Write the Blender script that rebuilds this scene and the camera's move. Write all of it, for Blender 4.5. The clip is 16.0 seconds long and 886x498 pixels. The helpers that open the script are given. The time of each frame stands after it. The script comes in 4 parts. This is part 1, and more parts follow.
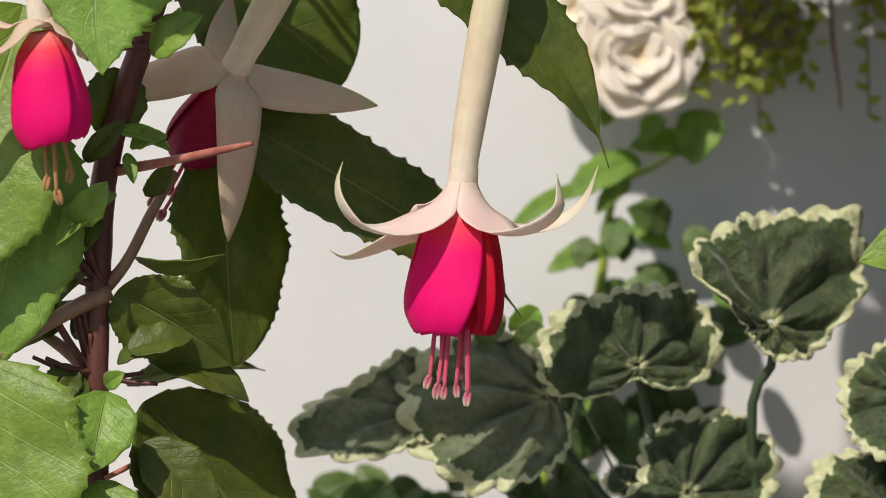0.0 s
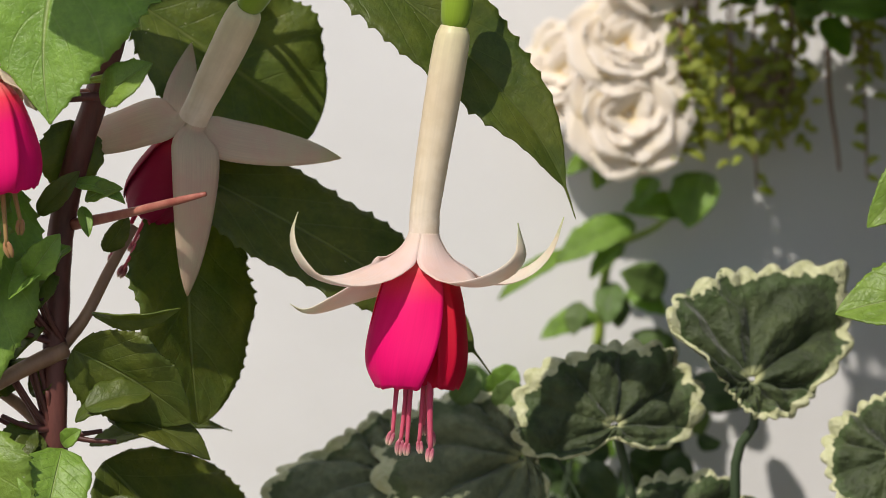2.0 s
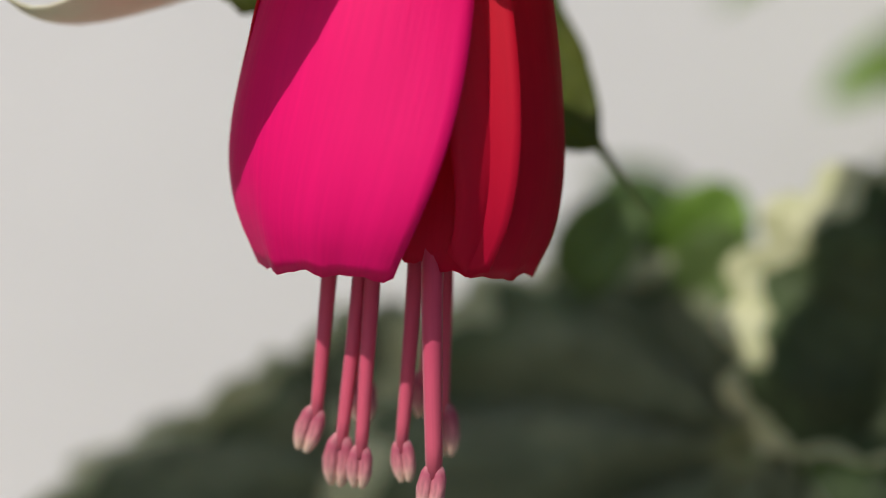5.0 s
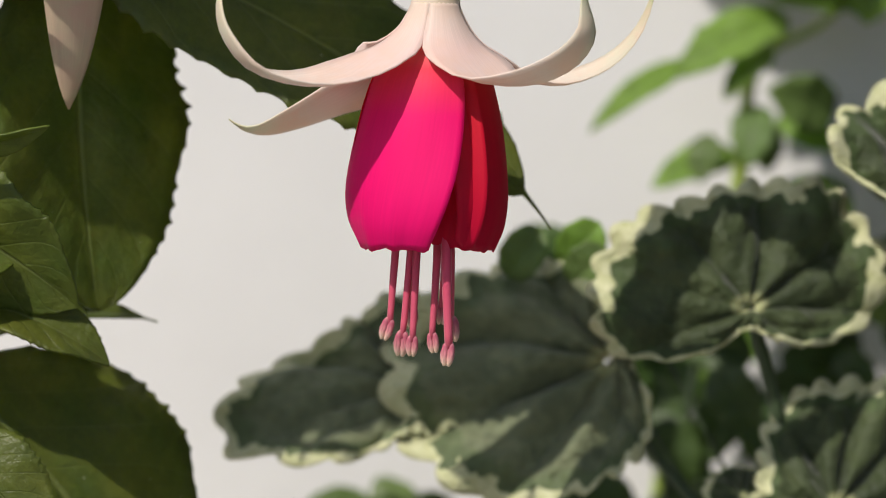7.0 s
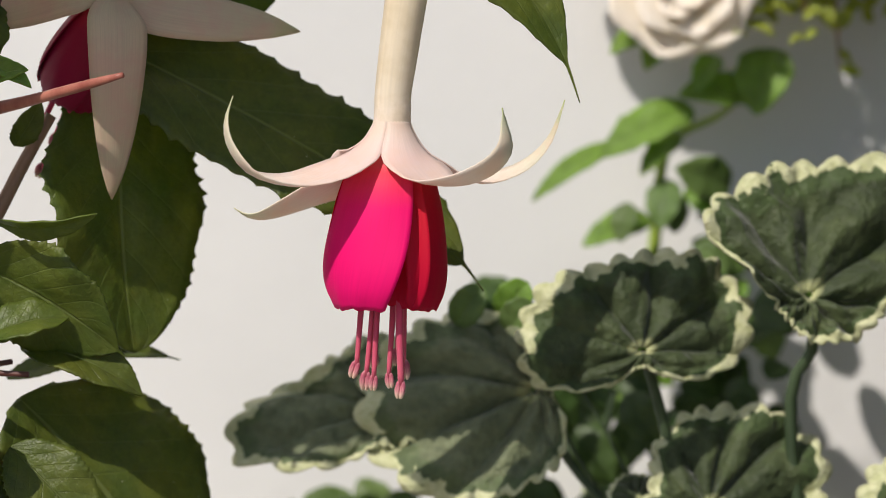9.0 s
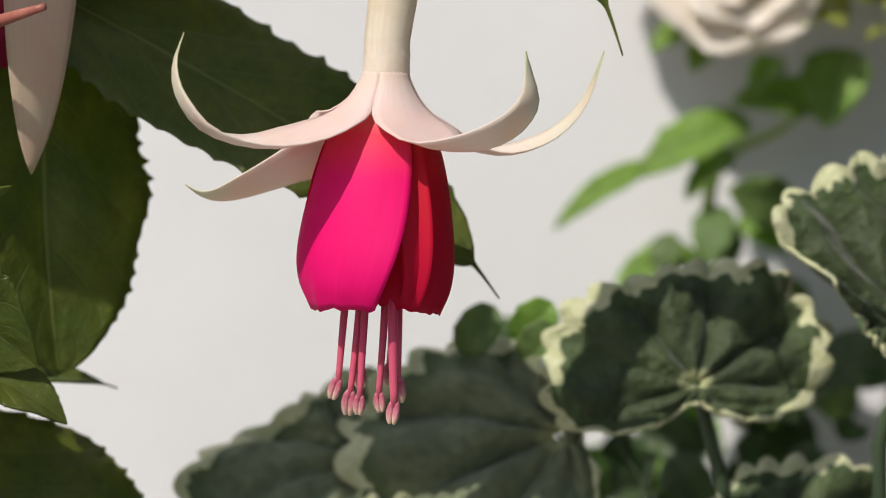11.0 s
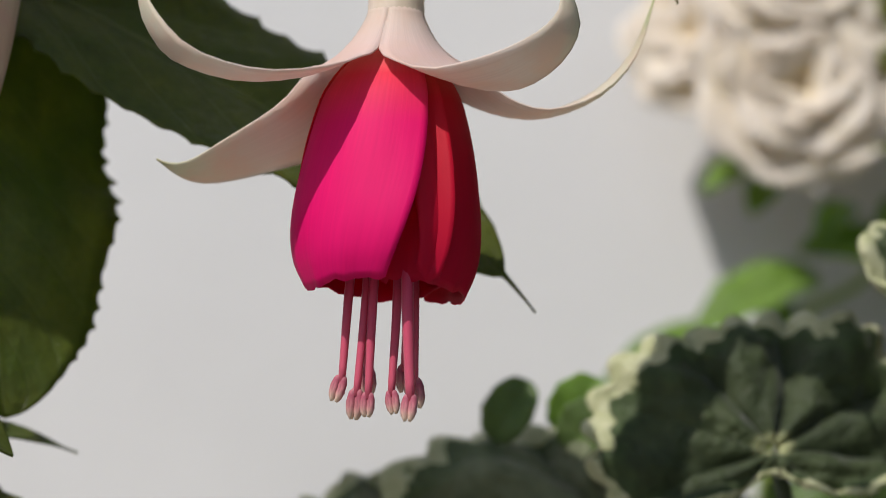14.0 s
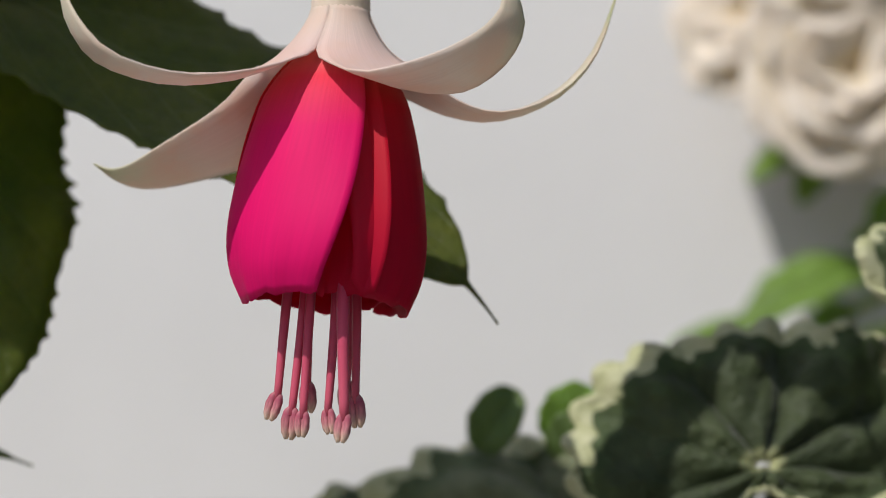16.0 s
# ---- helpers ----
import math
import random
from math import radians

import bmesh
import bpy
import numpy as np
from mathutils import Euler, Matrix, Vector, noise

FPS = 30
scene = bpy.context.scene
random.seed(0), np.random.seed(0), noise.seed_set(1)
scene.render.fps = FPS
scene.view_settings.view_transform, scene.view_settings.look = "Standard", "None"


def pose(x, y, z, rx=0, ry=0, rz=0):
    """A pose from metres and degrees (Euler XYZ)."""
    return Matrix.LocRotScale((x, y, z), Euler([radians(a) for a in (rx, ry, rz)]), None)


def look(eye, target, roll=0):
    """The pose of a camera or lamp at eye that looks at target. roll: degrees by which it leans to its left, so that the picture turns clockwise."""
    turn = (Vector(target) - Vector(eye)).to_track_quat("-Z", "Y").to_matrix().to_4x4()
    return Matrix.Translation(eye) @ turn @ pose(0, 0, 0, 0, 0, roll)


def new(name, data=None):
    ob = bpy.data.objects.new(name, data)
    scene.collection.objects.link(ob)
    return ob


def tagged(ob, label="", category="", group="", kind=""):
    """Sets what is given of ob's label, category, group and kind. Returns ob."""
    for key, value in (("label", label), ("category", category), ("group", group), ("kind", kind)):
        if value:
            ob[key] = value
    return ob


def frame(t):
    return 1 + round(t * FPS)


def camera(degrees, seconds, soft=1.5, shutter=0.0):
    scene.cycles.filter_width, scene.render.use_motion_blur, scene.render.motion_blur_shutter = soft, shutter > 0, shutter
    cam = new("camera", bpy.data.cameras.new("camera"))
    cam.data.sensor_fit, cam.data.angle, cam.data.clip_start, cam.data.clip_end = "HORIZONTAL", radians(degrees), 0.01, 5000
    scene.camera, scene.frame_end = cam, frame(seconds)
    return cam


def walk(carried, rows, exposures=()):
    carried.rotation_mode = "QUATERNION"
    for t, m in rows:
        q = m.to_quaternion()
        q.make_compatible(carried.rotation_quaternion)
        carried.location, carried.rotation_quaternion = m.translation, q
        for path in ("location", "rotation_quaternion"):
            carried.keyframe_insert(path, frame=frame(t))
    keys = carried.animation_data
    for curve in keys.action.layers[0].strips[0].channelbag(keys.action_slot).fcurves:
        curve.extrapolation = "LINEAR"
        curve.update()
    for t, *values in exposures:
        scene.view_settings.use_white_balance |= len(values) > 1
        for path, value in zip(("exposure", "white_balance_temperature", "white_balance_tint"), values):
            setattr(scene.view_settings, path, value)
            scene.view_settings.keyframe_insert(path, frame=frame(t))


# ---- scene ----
cam = camera(13.0, 16.0, soft=0.9)
PATH = [
    (0, (-0.12575, -0.81714, 0.59269), (-0.05197, -0.32634, 0.53209), 1.09),
    (0.5, (-0.18608, -0.96122, 0.62134), (-0.10528, -0.47231, 0.55469), 1.21),
    (1, (-0.17770, -1.01466, 0.63616), (-0.10540, -0.52442, 0.56956), 0.85),
    (1.5, (-0.14062, -1.02165, 0.61736), (-0.08110, -0.52865, 0.55896), 0.43),
    (2, (-0.08292, -0.80775, 0.57208), (-0.02881, -0.31250, 0.52959), 0.43),
    (2.5, (0.01455, -0.54734, 0.59482), (0.00820, -0.05463, 0.50994), -0.98),
    (3, (0.02529, -0.43227, 0.55399), (0.00644, 0.06202, 0.48102), -0.42),
    (3.5, (0.02344, -0.36196, 0.53151), (0.00236, 0.13337, 0.46664), -0.61),
    (4, (0.00830, -0.29668, 0.51860), (0.00510, 0.19883, 0.45181), 0.11),
    (4.5, (0.00576, -0.26128, 0.50402), (0.00337, 0.23514, 0.44434), -0.10),
    (5, (-0.00403, -0.24543, 0.51184), (0.01068, 0.24876, 0.43729), 0.58),
    (7.3, (-0.02674, -0.54453, 0.53459), (0.00041, -0.04792, 0.48325), -0.39),
    (7.5, (-0.02880, -0.55940, 0.54845), (-0.00113, -0.06388, 0.48769), -0.16),
    (8, (-0.03942, -0.61274, 0.56632), (-0.00482, -0.11857, 0.49847), -0.11),
    (8.5, (-0.02422, -0.66766, 0.57454), (-0.00007, -0.17279, 0.50729), -0.20),
    (8.7, (-0.01728, -0.67120, 0.56849), (0.00302, -0.17551, 0.50618), -0.31),
    (10.8, (-0.01767, -0.55282, 0.51938), (0.00707, -0.05474, 0.48328), 0.23),
    (11, (-0.01364, -0.52956, 0.50951), (0.00811, -0.03072, 0.48344), 0.21),
    (11.5, (-0.01055, -0.48790, 0.47882), (0.00807, 0.01173, 0.48350), 0.41),
    (12, (-0.01265, -0.47004, 0.43981), (0.00661, 0.02794, 0.48044), 0.27),
    (12.5, (-0.00859, -0.46488, 0.42980), (0.00734, 0.03198, 0.48343), 0.15),
    (13, (-0.01471, -0.45458, 0.42538), (0.00632, 0.04140, 0.48509), -0.08),
    (13.5, (-0.00423, -0.44663, 0.42031), (0.00687, 0.04872, 0.48744), -0.38),
    (14, (-0.01043, -0.43263, 0.41068), (0.00910, 0.06108, 0.48727), -0.60),
    (14.5, (-0.00505, -0.42924, 0.41485), (0.01185, 0.06504, 0.48836), -0.63),
    (15, (0.02542, -0.42577, 0.41878), (0.01480, 0.06894, 0.49057), -0.51),
    (15.5, (0.02271, -0.42005, 0.43542), (0.01341, 0.07656, 0.49283), -0.27),
    (16, (0.02936, -0.41194, 0.42184), (0.00988, 0.08293, 0.49053), 0.10),
]
walk(cam, [(t, look(eye, target, roll)) for t, eye, target, roll in PATH],
     [(0, 0.08, 6850, 10), (2, 0.05, 6800, 10), (3, -0.06, 6700, 10), (5, -0.10, 6600, 10), (8, 0.14, 6800, 10), (11, 0.11, 6600, 10), (12.5, -0.10, 6450, 10), (16, -0.20, 6450, 10)])

# ---- world, sun, exposure ----
SUN_WAY = Vector((0.60, 0.76, -1.06)).normalized()      # the way the sunlight travels
world = bpy.data.worlds.new("sky")
scene.world = world
world.use_nodes = True
wn = world.node_tree
sky = wn.nodes.new("ShaderNodeTexSky")
sky.sky_type, sky.sun_disc = "NISHITA", False
sky.sun_elevation = math.asin(-SUN_WAY.z)
sky.sun_rotation = math.atan2(-SUN_WAY.x, -SUN_WAY.y)
wn.links.new(sky.outputs[0], wn.nodes["Background"].inputs[0])
wn.nodes["Background"].inputs[1].default_value = 0.104
sun = new("sun", bpy.data.lights.new("sun", "SUN"))
sun.data.energy, sun.data.angle, sun.data.color = 3.8, radians(0.53), (1.0, 0.945, 0.89)
sun.matrix_world = look((0, -3, 3), Vector((0, -3, 3)) + SUN_WAY)


# ---- materials ----
def material(name, rough=0.5, spec=0.5):
    m = bpy.data.materials.new(name)
    m.use_nodes = True
    nt = m.node_tree
    b = nt.nodes["Principled BSDF"]
    b.inputs["Roughness"].default_value = rough
    b.inputs["Specular IOR Level"].default_value = spec
    return m, nt, b


def node(nt, kind, **inputs):
    n = nt.nodes.new("ShaderNode" + kind)
    for k, v in inputs.items():
        n.inputs[k].default_value = v
    return n


def maths(nt, op, a, b=None):
    n = nt.nodes.new("ShaderNodeMath")
    n.operation = op
    for i, v in enumerate((a, b)):
        if v is None:
            continue
        if isinstance(v, (int, float)):
            n.inputs[i].default_value = v
        else:
            nt.links.new(v, n.inputs[i])
    return n.outputs[0]


def ramp(nt, fac, stops):
    n = nt.nodes.new("ShaderNodeValToRGB")
    e = n.color_ramp.elements
    while len(e) < len(stops):
        e.new(0.5)
    for s, (p, c) in zip(e, stops):
        s.position, s.color = p, (*c, 1)
    nt.links.new(fac, n.inputs[0])
    return n.outputs[0]


def mix(nt, fac, a, b, blend="MIX"):
    n = nt.nodes.new("ShaderNodeMix")
    n.data_type, n.blend_type = "RGBA", blend
    for i, v in ((0, fac), (6, a), (7, b)):
        if isinstance(v, (int, float)):
            n.inputs[i].default_value = v
        elif isinstance(v, tuple):
            n.inputs[i].default_value = (*v, 1)
        else:
            nt.links.new(v, n.inputs[i])
    return n.outputs[2]


def noise_tex(nt, scale, detail=4.0, rough=0.55, coord="Object"):
    tc = nt.nodes.new("ShaderNodeTexCoord")
    n = node(nt, "TexNoise", Scale=scale, Detail=detail, Roughness=rough)
    nt.links.new(tc.outputs[coord], n.inputs["Vector"])
    return n.outputs[0]


def bump(nt, b, height, strength=0.3, distance=0.0005):
    n = node(nt, "Bump", Strength=strength, Distance=distance)
    nt.links.new(height, n.inputs["Height"])
    nt.links.new(n.outputs[0], b.inputs["Normal"])
    return n


def thin(nt, b, colour, amount):
    """Lets part of the light through a leaf or petal."""
    tr = nt.nodes.new("ShaderNodeBsdfTranslucent")
    if isinstance(colour, tuple):
        tr.inputs[0].default_value = (*colour, 1)
    else:
        nt.links.new(colour, tr.inputs[0])
    ms = node(nt, "MixShader", Fac=amount)
    nt.links.new(b.outputs[0], ms.inputs[1])
    nt.links.new(tr.outputs[0], ms.inputs[2])
    nt.links.new(ms.outputs[0], nt.nodes["Material Output"].inputs[0])


def uv_xy(nt):
    tc = nt.nodes.new("ShaderNodeTexCoord")
    s = nt.nodes.new("ShaderNodeSeparateXYZ")
    nt.links.new(tc.outputs["UV"], s.inputs[0])
    return s.outputs[0], s.outputs[1]


def leaf_material(name, dark, light, vein, veins=7.0, through_amount=0.35, rough=0.42):
    """Pinnate leaf: a pale midrib, slanting side veins and blotches, along the leaf's own u and v."""
    m, nt, b = material(name, rough, 0.45)
    u, v = uv_xy(nt)
    a = maths(nt, "ABSOLUTE", maths(nt, "SUBTRACT", maths(nt, "MULTIPLY", u, 2.0), 1.0))
    ph = maths(nt, "MULTIPLY", maths(nt, "SUBTRACT", v, maths(nt, "MULTIPLY", a, 0.26)), veins)
    tri = maths(nt, "ABSOLUTE", maths(nt, "SUBTRACT", maths(nt, "FRACT", ph), 0.5))
    side = maths(nt, "MULTIPLY", maths(nt, "SUBTRACT", 0.045, tri), 22.0)
    mid = maths(nt, "MULTIPLY", maths(nt, "SUBTRACT", 0.035, a), 40.0)
    line = maths(nt, "MINIMUM", maths(nt, "MAXIMUM", maths(nt, "MAXIMUM", maths(nt, "MULTIPLY", side, 0.28), mid), 0.0), 1.0)
    big, fine, mid_n = noise_tex(nt, 90.0), noise_tex(nt, 1100.0, 6.0), noise_tex(nt, 330.0, 5.0)
    col = ramp(nt, big, [(0.32, dark), (0.68, light)])
    tone = ramp(nt, mid_n, [(0.3, (0.27, 0.29, 0.24)), (0.7, (0.72, 0.72, 0.68))])
    col = mix(nt, 0.35, col, tone, "OVERLAY")
    col = mix(nt, 0.4, col, mix(nt, fine, (0.25, 0.3, 0.2), (0.75, 0.8, 0.7)), "OVERLAY")
    tc = nt.nodes.new("ShaderNodeTexCoord")
    net = node(nt, "TexVoronoi", Scale=620.0)
    net.feature = "DISTANCE_TO_EDGE"
    nt.links.new(tc.outputs["Object"], net.inputs["Vector"])
    mesh_vein = maths(nt, "MAXIMUM", maths(nt, "MULTIPLY", maths(nt, "SUBTRACT", 0.07, net.outputs[0]), 9.0), 0.0)
    col = mix(nt, maths(nt, "MULTIPLY", mesh_vein, 0.045), col, vein)
    speck = ramp(nt, noise_tex(nt, 700.0, 2.0), [(0.755, (0, 0, 0)), (0.775, (1, 1, 1))])
    col = mix(nt, maths(nt, "MULTIPLY", speck, 0.55), col, (0.62, 0.64, 0.52))
    info = nt.nodes.new("ShaderNodeObjectInfo")
    hue = node(nt, "HueSaturation", Saturation=1.0)
    nt.links.new(maths(nt, "ADD", maths(nt, "MULTIPLY", info.outputs["Random"], 0.014), 0.492), hue.inputs["Hue"])
    nt.links.new(maths(nt, "ADD", maths(nt, "MULTIPLY", info.outputs["Random"], 0.2), 0.9), hue.inputs["Value"])
    nt.links.new(col, hue.inputs["Color"])
    col = mix(nt, maths(nt, "MULTIPLY", line, 0.75), hue.outputs[0], vein)
    nt.links.new(col, b.inputs["Base Color"])
    h = maths(nt, "ADD", maths(nt, "MULTIPLY", maths(nt, "ADD", line, maths(nt, "MULTIPLY", mesh_vein, 0.12)), -0.6), maths(nt, "ADD", maths(nt, "MULTIPLY", fine, 0.22), mid_n))
    bump(nt, b, h, 0.7, 0.0007)
    thin(nt, b, mix(nt, 1.0, col, (1.5, 1.4, 0.4), "MULTIPLY"), through_amount)
    return m


M_LEAF = leaf_material("fuchsia_leaf", (0.152, 0.252, 0.036), (0.218, 0.332, 0.056), (0.36, 0.44, 0.17), through_amount=0.28)
# darker copy of M_LEAF for leaves in shade; the shade is in its colour
M_LEAF_DARK = leaf_material("fuchsia_shade_leaf", (0.082, 0.122, 0.022), (0.150, 0.172, 0.032), (0.19, 0.23, 0.07), through_amount=0.45)
M_VINE = leaf_material("vine_leaf", (0.15, 0.25, 0.045), (0.25, 0.40, 0.085), (0.34, 0.46, 0.18), 5.0, 0.45)
M_SHRUB = leaf_material("small_foliage", (0.27, 0.32, 0.055), (0.52, 0.56, 0.14), (0.52, 0.55, 0.2), 4.0, 0.5)
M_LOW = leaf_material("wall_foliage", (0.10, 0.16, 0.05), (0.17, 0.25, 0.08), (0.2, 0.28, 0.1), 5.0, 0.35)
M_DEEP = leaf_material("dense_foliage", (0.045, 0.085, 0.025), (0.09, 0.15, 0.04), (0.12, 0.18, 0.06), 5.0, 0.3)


def cream_leaf_material(name, greens):
    """Dark ribbed leaf with an uneven cream margin; u is the way out from the stalk, v the angle."""
    m, nt, b = material(name, 0.60, 0.42)
    u, v = uv_xy(nt)
    n0, n1, n2 = noise_tex(nt, 75.0, 2.0), noise_tex(nt, 190.0, 3.0), noise_tex(nt, 520.0, 5.0)
    edge = maths(nt, "ADD", u, maths(nt, "MULTIPLY", maths(nt, "SUBTRACT", n0, 0.5), 0.52))
    edge = maths(nt, "ADD", edge, maths(nt, "MULTIPLY", maths(nt, "SUBTRACT", n1, 0.5), 0.30))
    edge = maths(nt, "ADD", edge, maths(nt, "MULTIPLY", maths(nt, "SUBTRACT", n2, 0.5), 0.10))
    rim = ramp(nt, edge, [(0.872, (0, 0, 0)), (0.882, (1, 1, 1))])
    fringe = ramp(nt, edge, [(0.74, (0, 0, 0)), (0.80, (1, 1, 1))])
    ph = maths(nt, "ABSOLUTE", maths(nt, "SUBTRACT", maths(nt, "FRACT", maths(nt, "MULTIPLY", v, 7.0)), 0.5))
    vein = maths(nt, "MAXIMUM", maths(nt, "MULTIPLY", maths(nt, "SUBTRACT", 0.05, maths(nt, "MULTIPLY", ph, maths(nt, "ADD", u, 0.2))), 16.0), 0.0)
    core = maths(nt, "MAXIMUM", maths(nt, "MULTIPLY", maths(nt, "SUBTRACT", 0.085, u), 14.0), 0.0)
    col = ramp(nt, n0, [(0.3 + 0.2 * k, c) for k, c in enumerate(greens)])
    col = mix(nt, maths(nt, "MULTIPLY", fringe, 0.6), col, (0.065, 0.105, 0.032))
    col = mix(nt, 0.5, col, ramp(nt, n2, [(0.3, (0.25, 0.27, 0.22)), (0.7, (0.74, 0.74, 0.7))]), "OVERLAY")
    col = mix(nt, maths(nt, "MINIMUM", maths(nt, "MULTIPLY", vein, 0.05), 1.0), col, (0.10, 0.13, 0.07))
    cream = ramp(nt, n2, [(0.3, (0.46, 0.48, 0.24)), (0.7, (0.64, 0.64, 0.41))])
    col = mix(nt, rim, col, cream)
    col = mix(nt, maths(nt, "MINIMUM", core, 1.0), col, (0.50, 0.52, 0.26))
    nt.links.new(col, b.inputs["Base Color"])
    bump(nt, b, maths(nt, "SUBTRACT", maths(nt, "ADD", maths(nt, "MULTIPLY", n2, 0.7), maths(nt, "MULTIPLY", n1, 1.3)), maths(nt, "MULTIPLY", vein, 0.06)), 0.95, 0.0013)
    b.inputs["Sheen Weight"].default_value = 0.2
    b.inputs["Sheen Roughness"].default_value = 0.45
    thin(nt, b, col, 0.15)
    return m


M_CREAM = cream_leaf_material("variegated_leaf", ((0.026, 0.040, 0.012), (0.042, 0.060, 0.019), (0.070, 0.092, 0.032)))
# paler, greyer copy of M_CREAM: sky sheen painted into two leaves' colour
M_CREAM_SHEEN = cream_leaf_material("sheen_variegated_leaf", ((0.118, 0.138, 0.074), (0.162, 0.184, 0.102), (0.210, 0.232, 0.135)))


def petal_material(name, stops, rough=0.38, amount=0.35, grain=(0.9, 1.1), vein_scale=60.0, sheen=0.15, glow=None, blotch=None, relief=0.12):
    """Petal or sepal: colour runs along v, with fine streaks along its length."""
    m, nt, b = material(name, rough, 0.25)
    u, v = uv_xy(nt)
    col = ramp(nt, v, stops)
    tc = nt.nodes.new("ShaderNodeTexCoord")
    mp = node(nt, "Mapping", Scale=(vein_scale, 3.0, 1.0))
    nt.links.new(tc.outputs["UV"], mp.inputs["Vector"])
    st = node(nt, "TexNoise", Scale=1.0, Detail=4.0)
    nt.links.new(mp.outputs[0], st.inputs["Vector"])
    fine = noise_tex(nt, 1500.0, 3.0)
    k = maths(nt, "ADD", maths(nt, "MULTIPLY", st.outputs[0], grain[1] - grain[0]), grain[0])
    g = nt.nodes.new("ShaderNodeCombineColor")
    for i in range(3):
        nt.links.new(k, g.inputs[i])
    col = mix(nt, 1.0, col, g.outputs[0], "MULTIPLY")
    if blotch:
        patch = noise_tex(nt, 190.0, 4.0, 0.6)
        col = mix(nt, ramp(nt, patch, [(0.42, (0, 0, 0)), (0.62, (0.5, 0.5, 0.5))]), col, blotch)
    nt.links.new(col, b.inputs["Base Color"])
    bump(nt, b, maths(nt, "ADD", st.outputs[0], maths(nt, "MULTIPLY", fine, 0.35)), relief, 0.00025)
    b.inputs["Sheen Weight"].default_value = sheen
    thin(nt, b, glow or col, amount)
    return m


M_PETAL = petal_material("magenta_petal", [(0.0, (0.93, 0.30, 0.26)), (0.15, (0.92, 0.05, 0.10)), (0.36, (0.93, 0.004, 0.175)), (1.0, (0.90, 0.003, 0.185))], 0.6, 0.28, (0.90, 1.12), sheen=0.0, glow=(0.78, 0.0, 0.015), relief=0.13)
# redder, darker copy of M_PETAL: the bell's shaded side put into its colour
M_PETAL_SHADE = petal_material("shaded_crimson_petal", [(0.0, (0.90, 0.16, 0.10)), (0.25, (0.74, 0.008, 0.03)), (1.0, (0.64, 0.002, 0.05))], 0.55, 0.38, (0.84, 1.08), sheen=0.0, glow=(0.70, 0.0, 0.012), relief=0.13)
# darkened petal colour for the second bell, in place of cast shade
M_BELL_SHADE = petal_material("shaded_maroon_petal", [(0.0, (0.55, 0.03, 0.05)), (0.25, (0.34, 0.006, 0.04)), (1.0, (0.30, 0.004, 0.05))], 0.5, 0.22, (0.84, 1.08), sheen=0.0)
M_SEPAL = petal_material("cream_sepal", [(0.0, (0.87, 0.75, 0.64)), (0.12, (0.88, 0.74, 0.65)), (0.3, (0.90, 0.70, 0.65)), (0.6, (0.87, 0.77, 0.69)), (0.88, (0.76, 0.74, 0.56)), (1.0, (0.50, 0.55, 0.26))], 0.5, 0.35, (0.84, 1.1), blotch=(0.86, 0.64, 0.52))
M_TUBE = petal_material("cream_tube", [(0.0, (0.87, 0.75, 0.64)), (0.26, (0.87, 0.75, 0.64)), (0.5, (0.81, 0.71, 0.56)), (0.75, (0.76, 0.64, 0.46)), (1.0, (0.72, 0.68, 0.38))], 0.4, 0.2, (0.84, 1.14), 22.0, blotch=(0.66, 0.54, 0.36))
M_SPENT = petal_material("spent_rose_petal", [(0.0, (0.40, 0.26, 0.10)), (0.5, (0.46, 0.36, 0.22)), (1.0, (0.52, 0.44, 0.30))], 0.75, 0.4)
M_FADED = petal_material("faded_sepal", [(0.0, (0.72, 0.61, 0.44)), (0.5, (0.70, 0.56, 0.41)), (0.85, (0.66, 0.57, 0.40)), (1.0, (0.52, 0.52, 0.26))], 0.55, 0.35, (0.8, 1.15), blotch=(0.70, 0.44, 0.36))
M_FIL = petal_material("pink_filament", [(0.0, (0.50, 0.02, 0.10)), (0.5, (0.64, 0.06, 0.15)), (1.0, (0.70, 0.13, 0.20))], 0.4, 0.2)
M_ANTHER = petal_material("anther", [(0.0, (0.60, 0.26, 0.28)), (0.3, (0.40, 0.08, 0.13)), (0.6, (0.52, 0.20, 0.22)), (1.0, (0.78, 0.60, 0.44))], 0.65, 0.05, (0.35, 1.6), 9.0)
M_DRY = petal_material("withered_stamen", [(0.0, (0.45, 0.20, 0.10)), (1.0, (0.35, 0.22, 0.08))], 0.6, 0.1)
M_OVARY = petal_material("green_ovary", [(0.0, (0.20, 0.31, 0.025)), (1.0, (0.26, 0.38, 0.03))], 0.25, 0.1)
M_ROSE = petal_material("white_rose_petal", [(0.0, (0.90, 0.60, 0.14)), (0.22, (0.94, 0.82, 0.52)), (0.5, (0.96, 0.90, 0.79)), (1.0, (0.97, 0.92, 0.86))], 0.8, 0.5, (0.97, 1.03), sheen=0.0)


def bark_material(name, a, b_, rough=0.5, scale=200.0):
    m, nt, b = material(name, rough, 0.4)
    tc = nt.nodes.new("ShaderNodeTexCoord")
    mp = node(nt, "Mapping", Scale=(1.0, 1.0, 0.25))
    nt.links.new(tc.outputs["Object"], mp.inputs["Vector"])
    n = node(nt, "TexNoise", Scale=scale, Detail=6.0, Roughness=0.6)
    nt.links.new(mp.outputs[0], n.inputs["Vector"])
    nt.links.new(ramp(nt, n.outputs[0], [(0.35, a), (0.7, b_)]), b.inputs["Base Color"])
    bump(nt, b, n.outputs[0], 0.4, 0.0006)
    return m


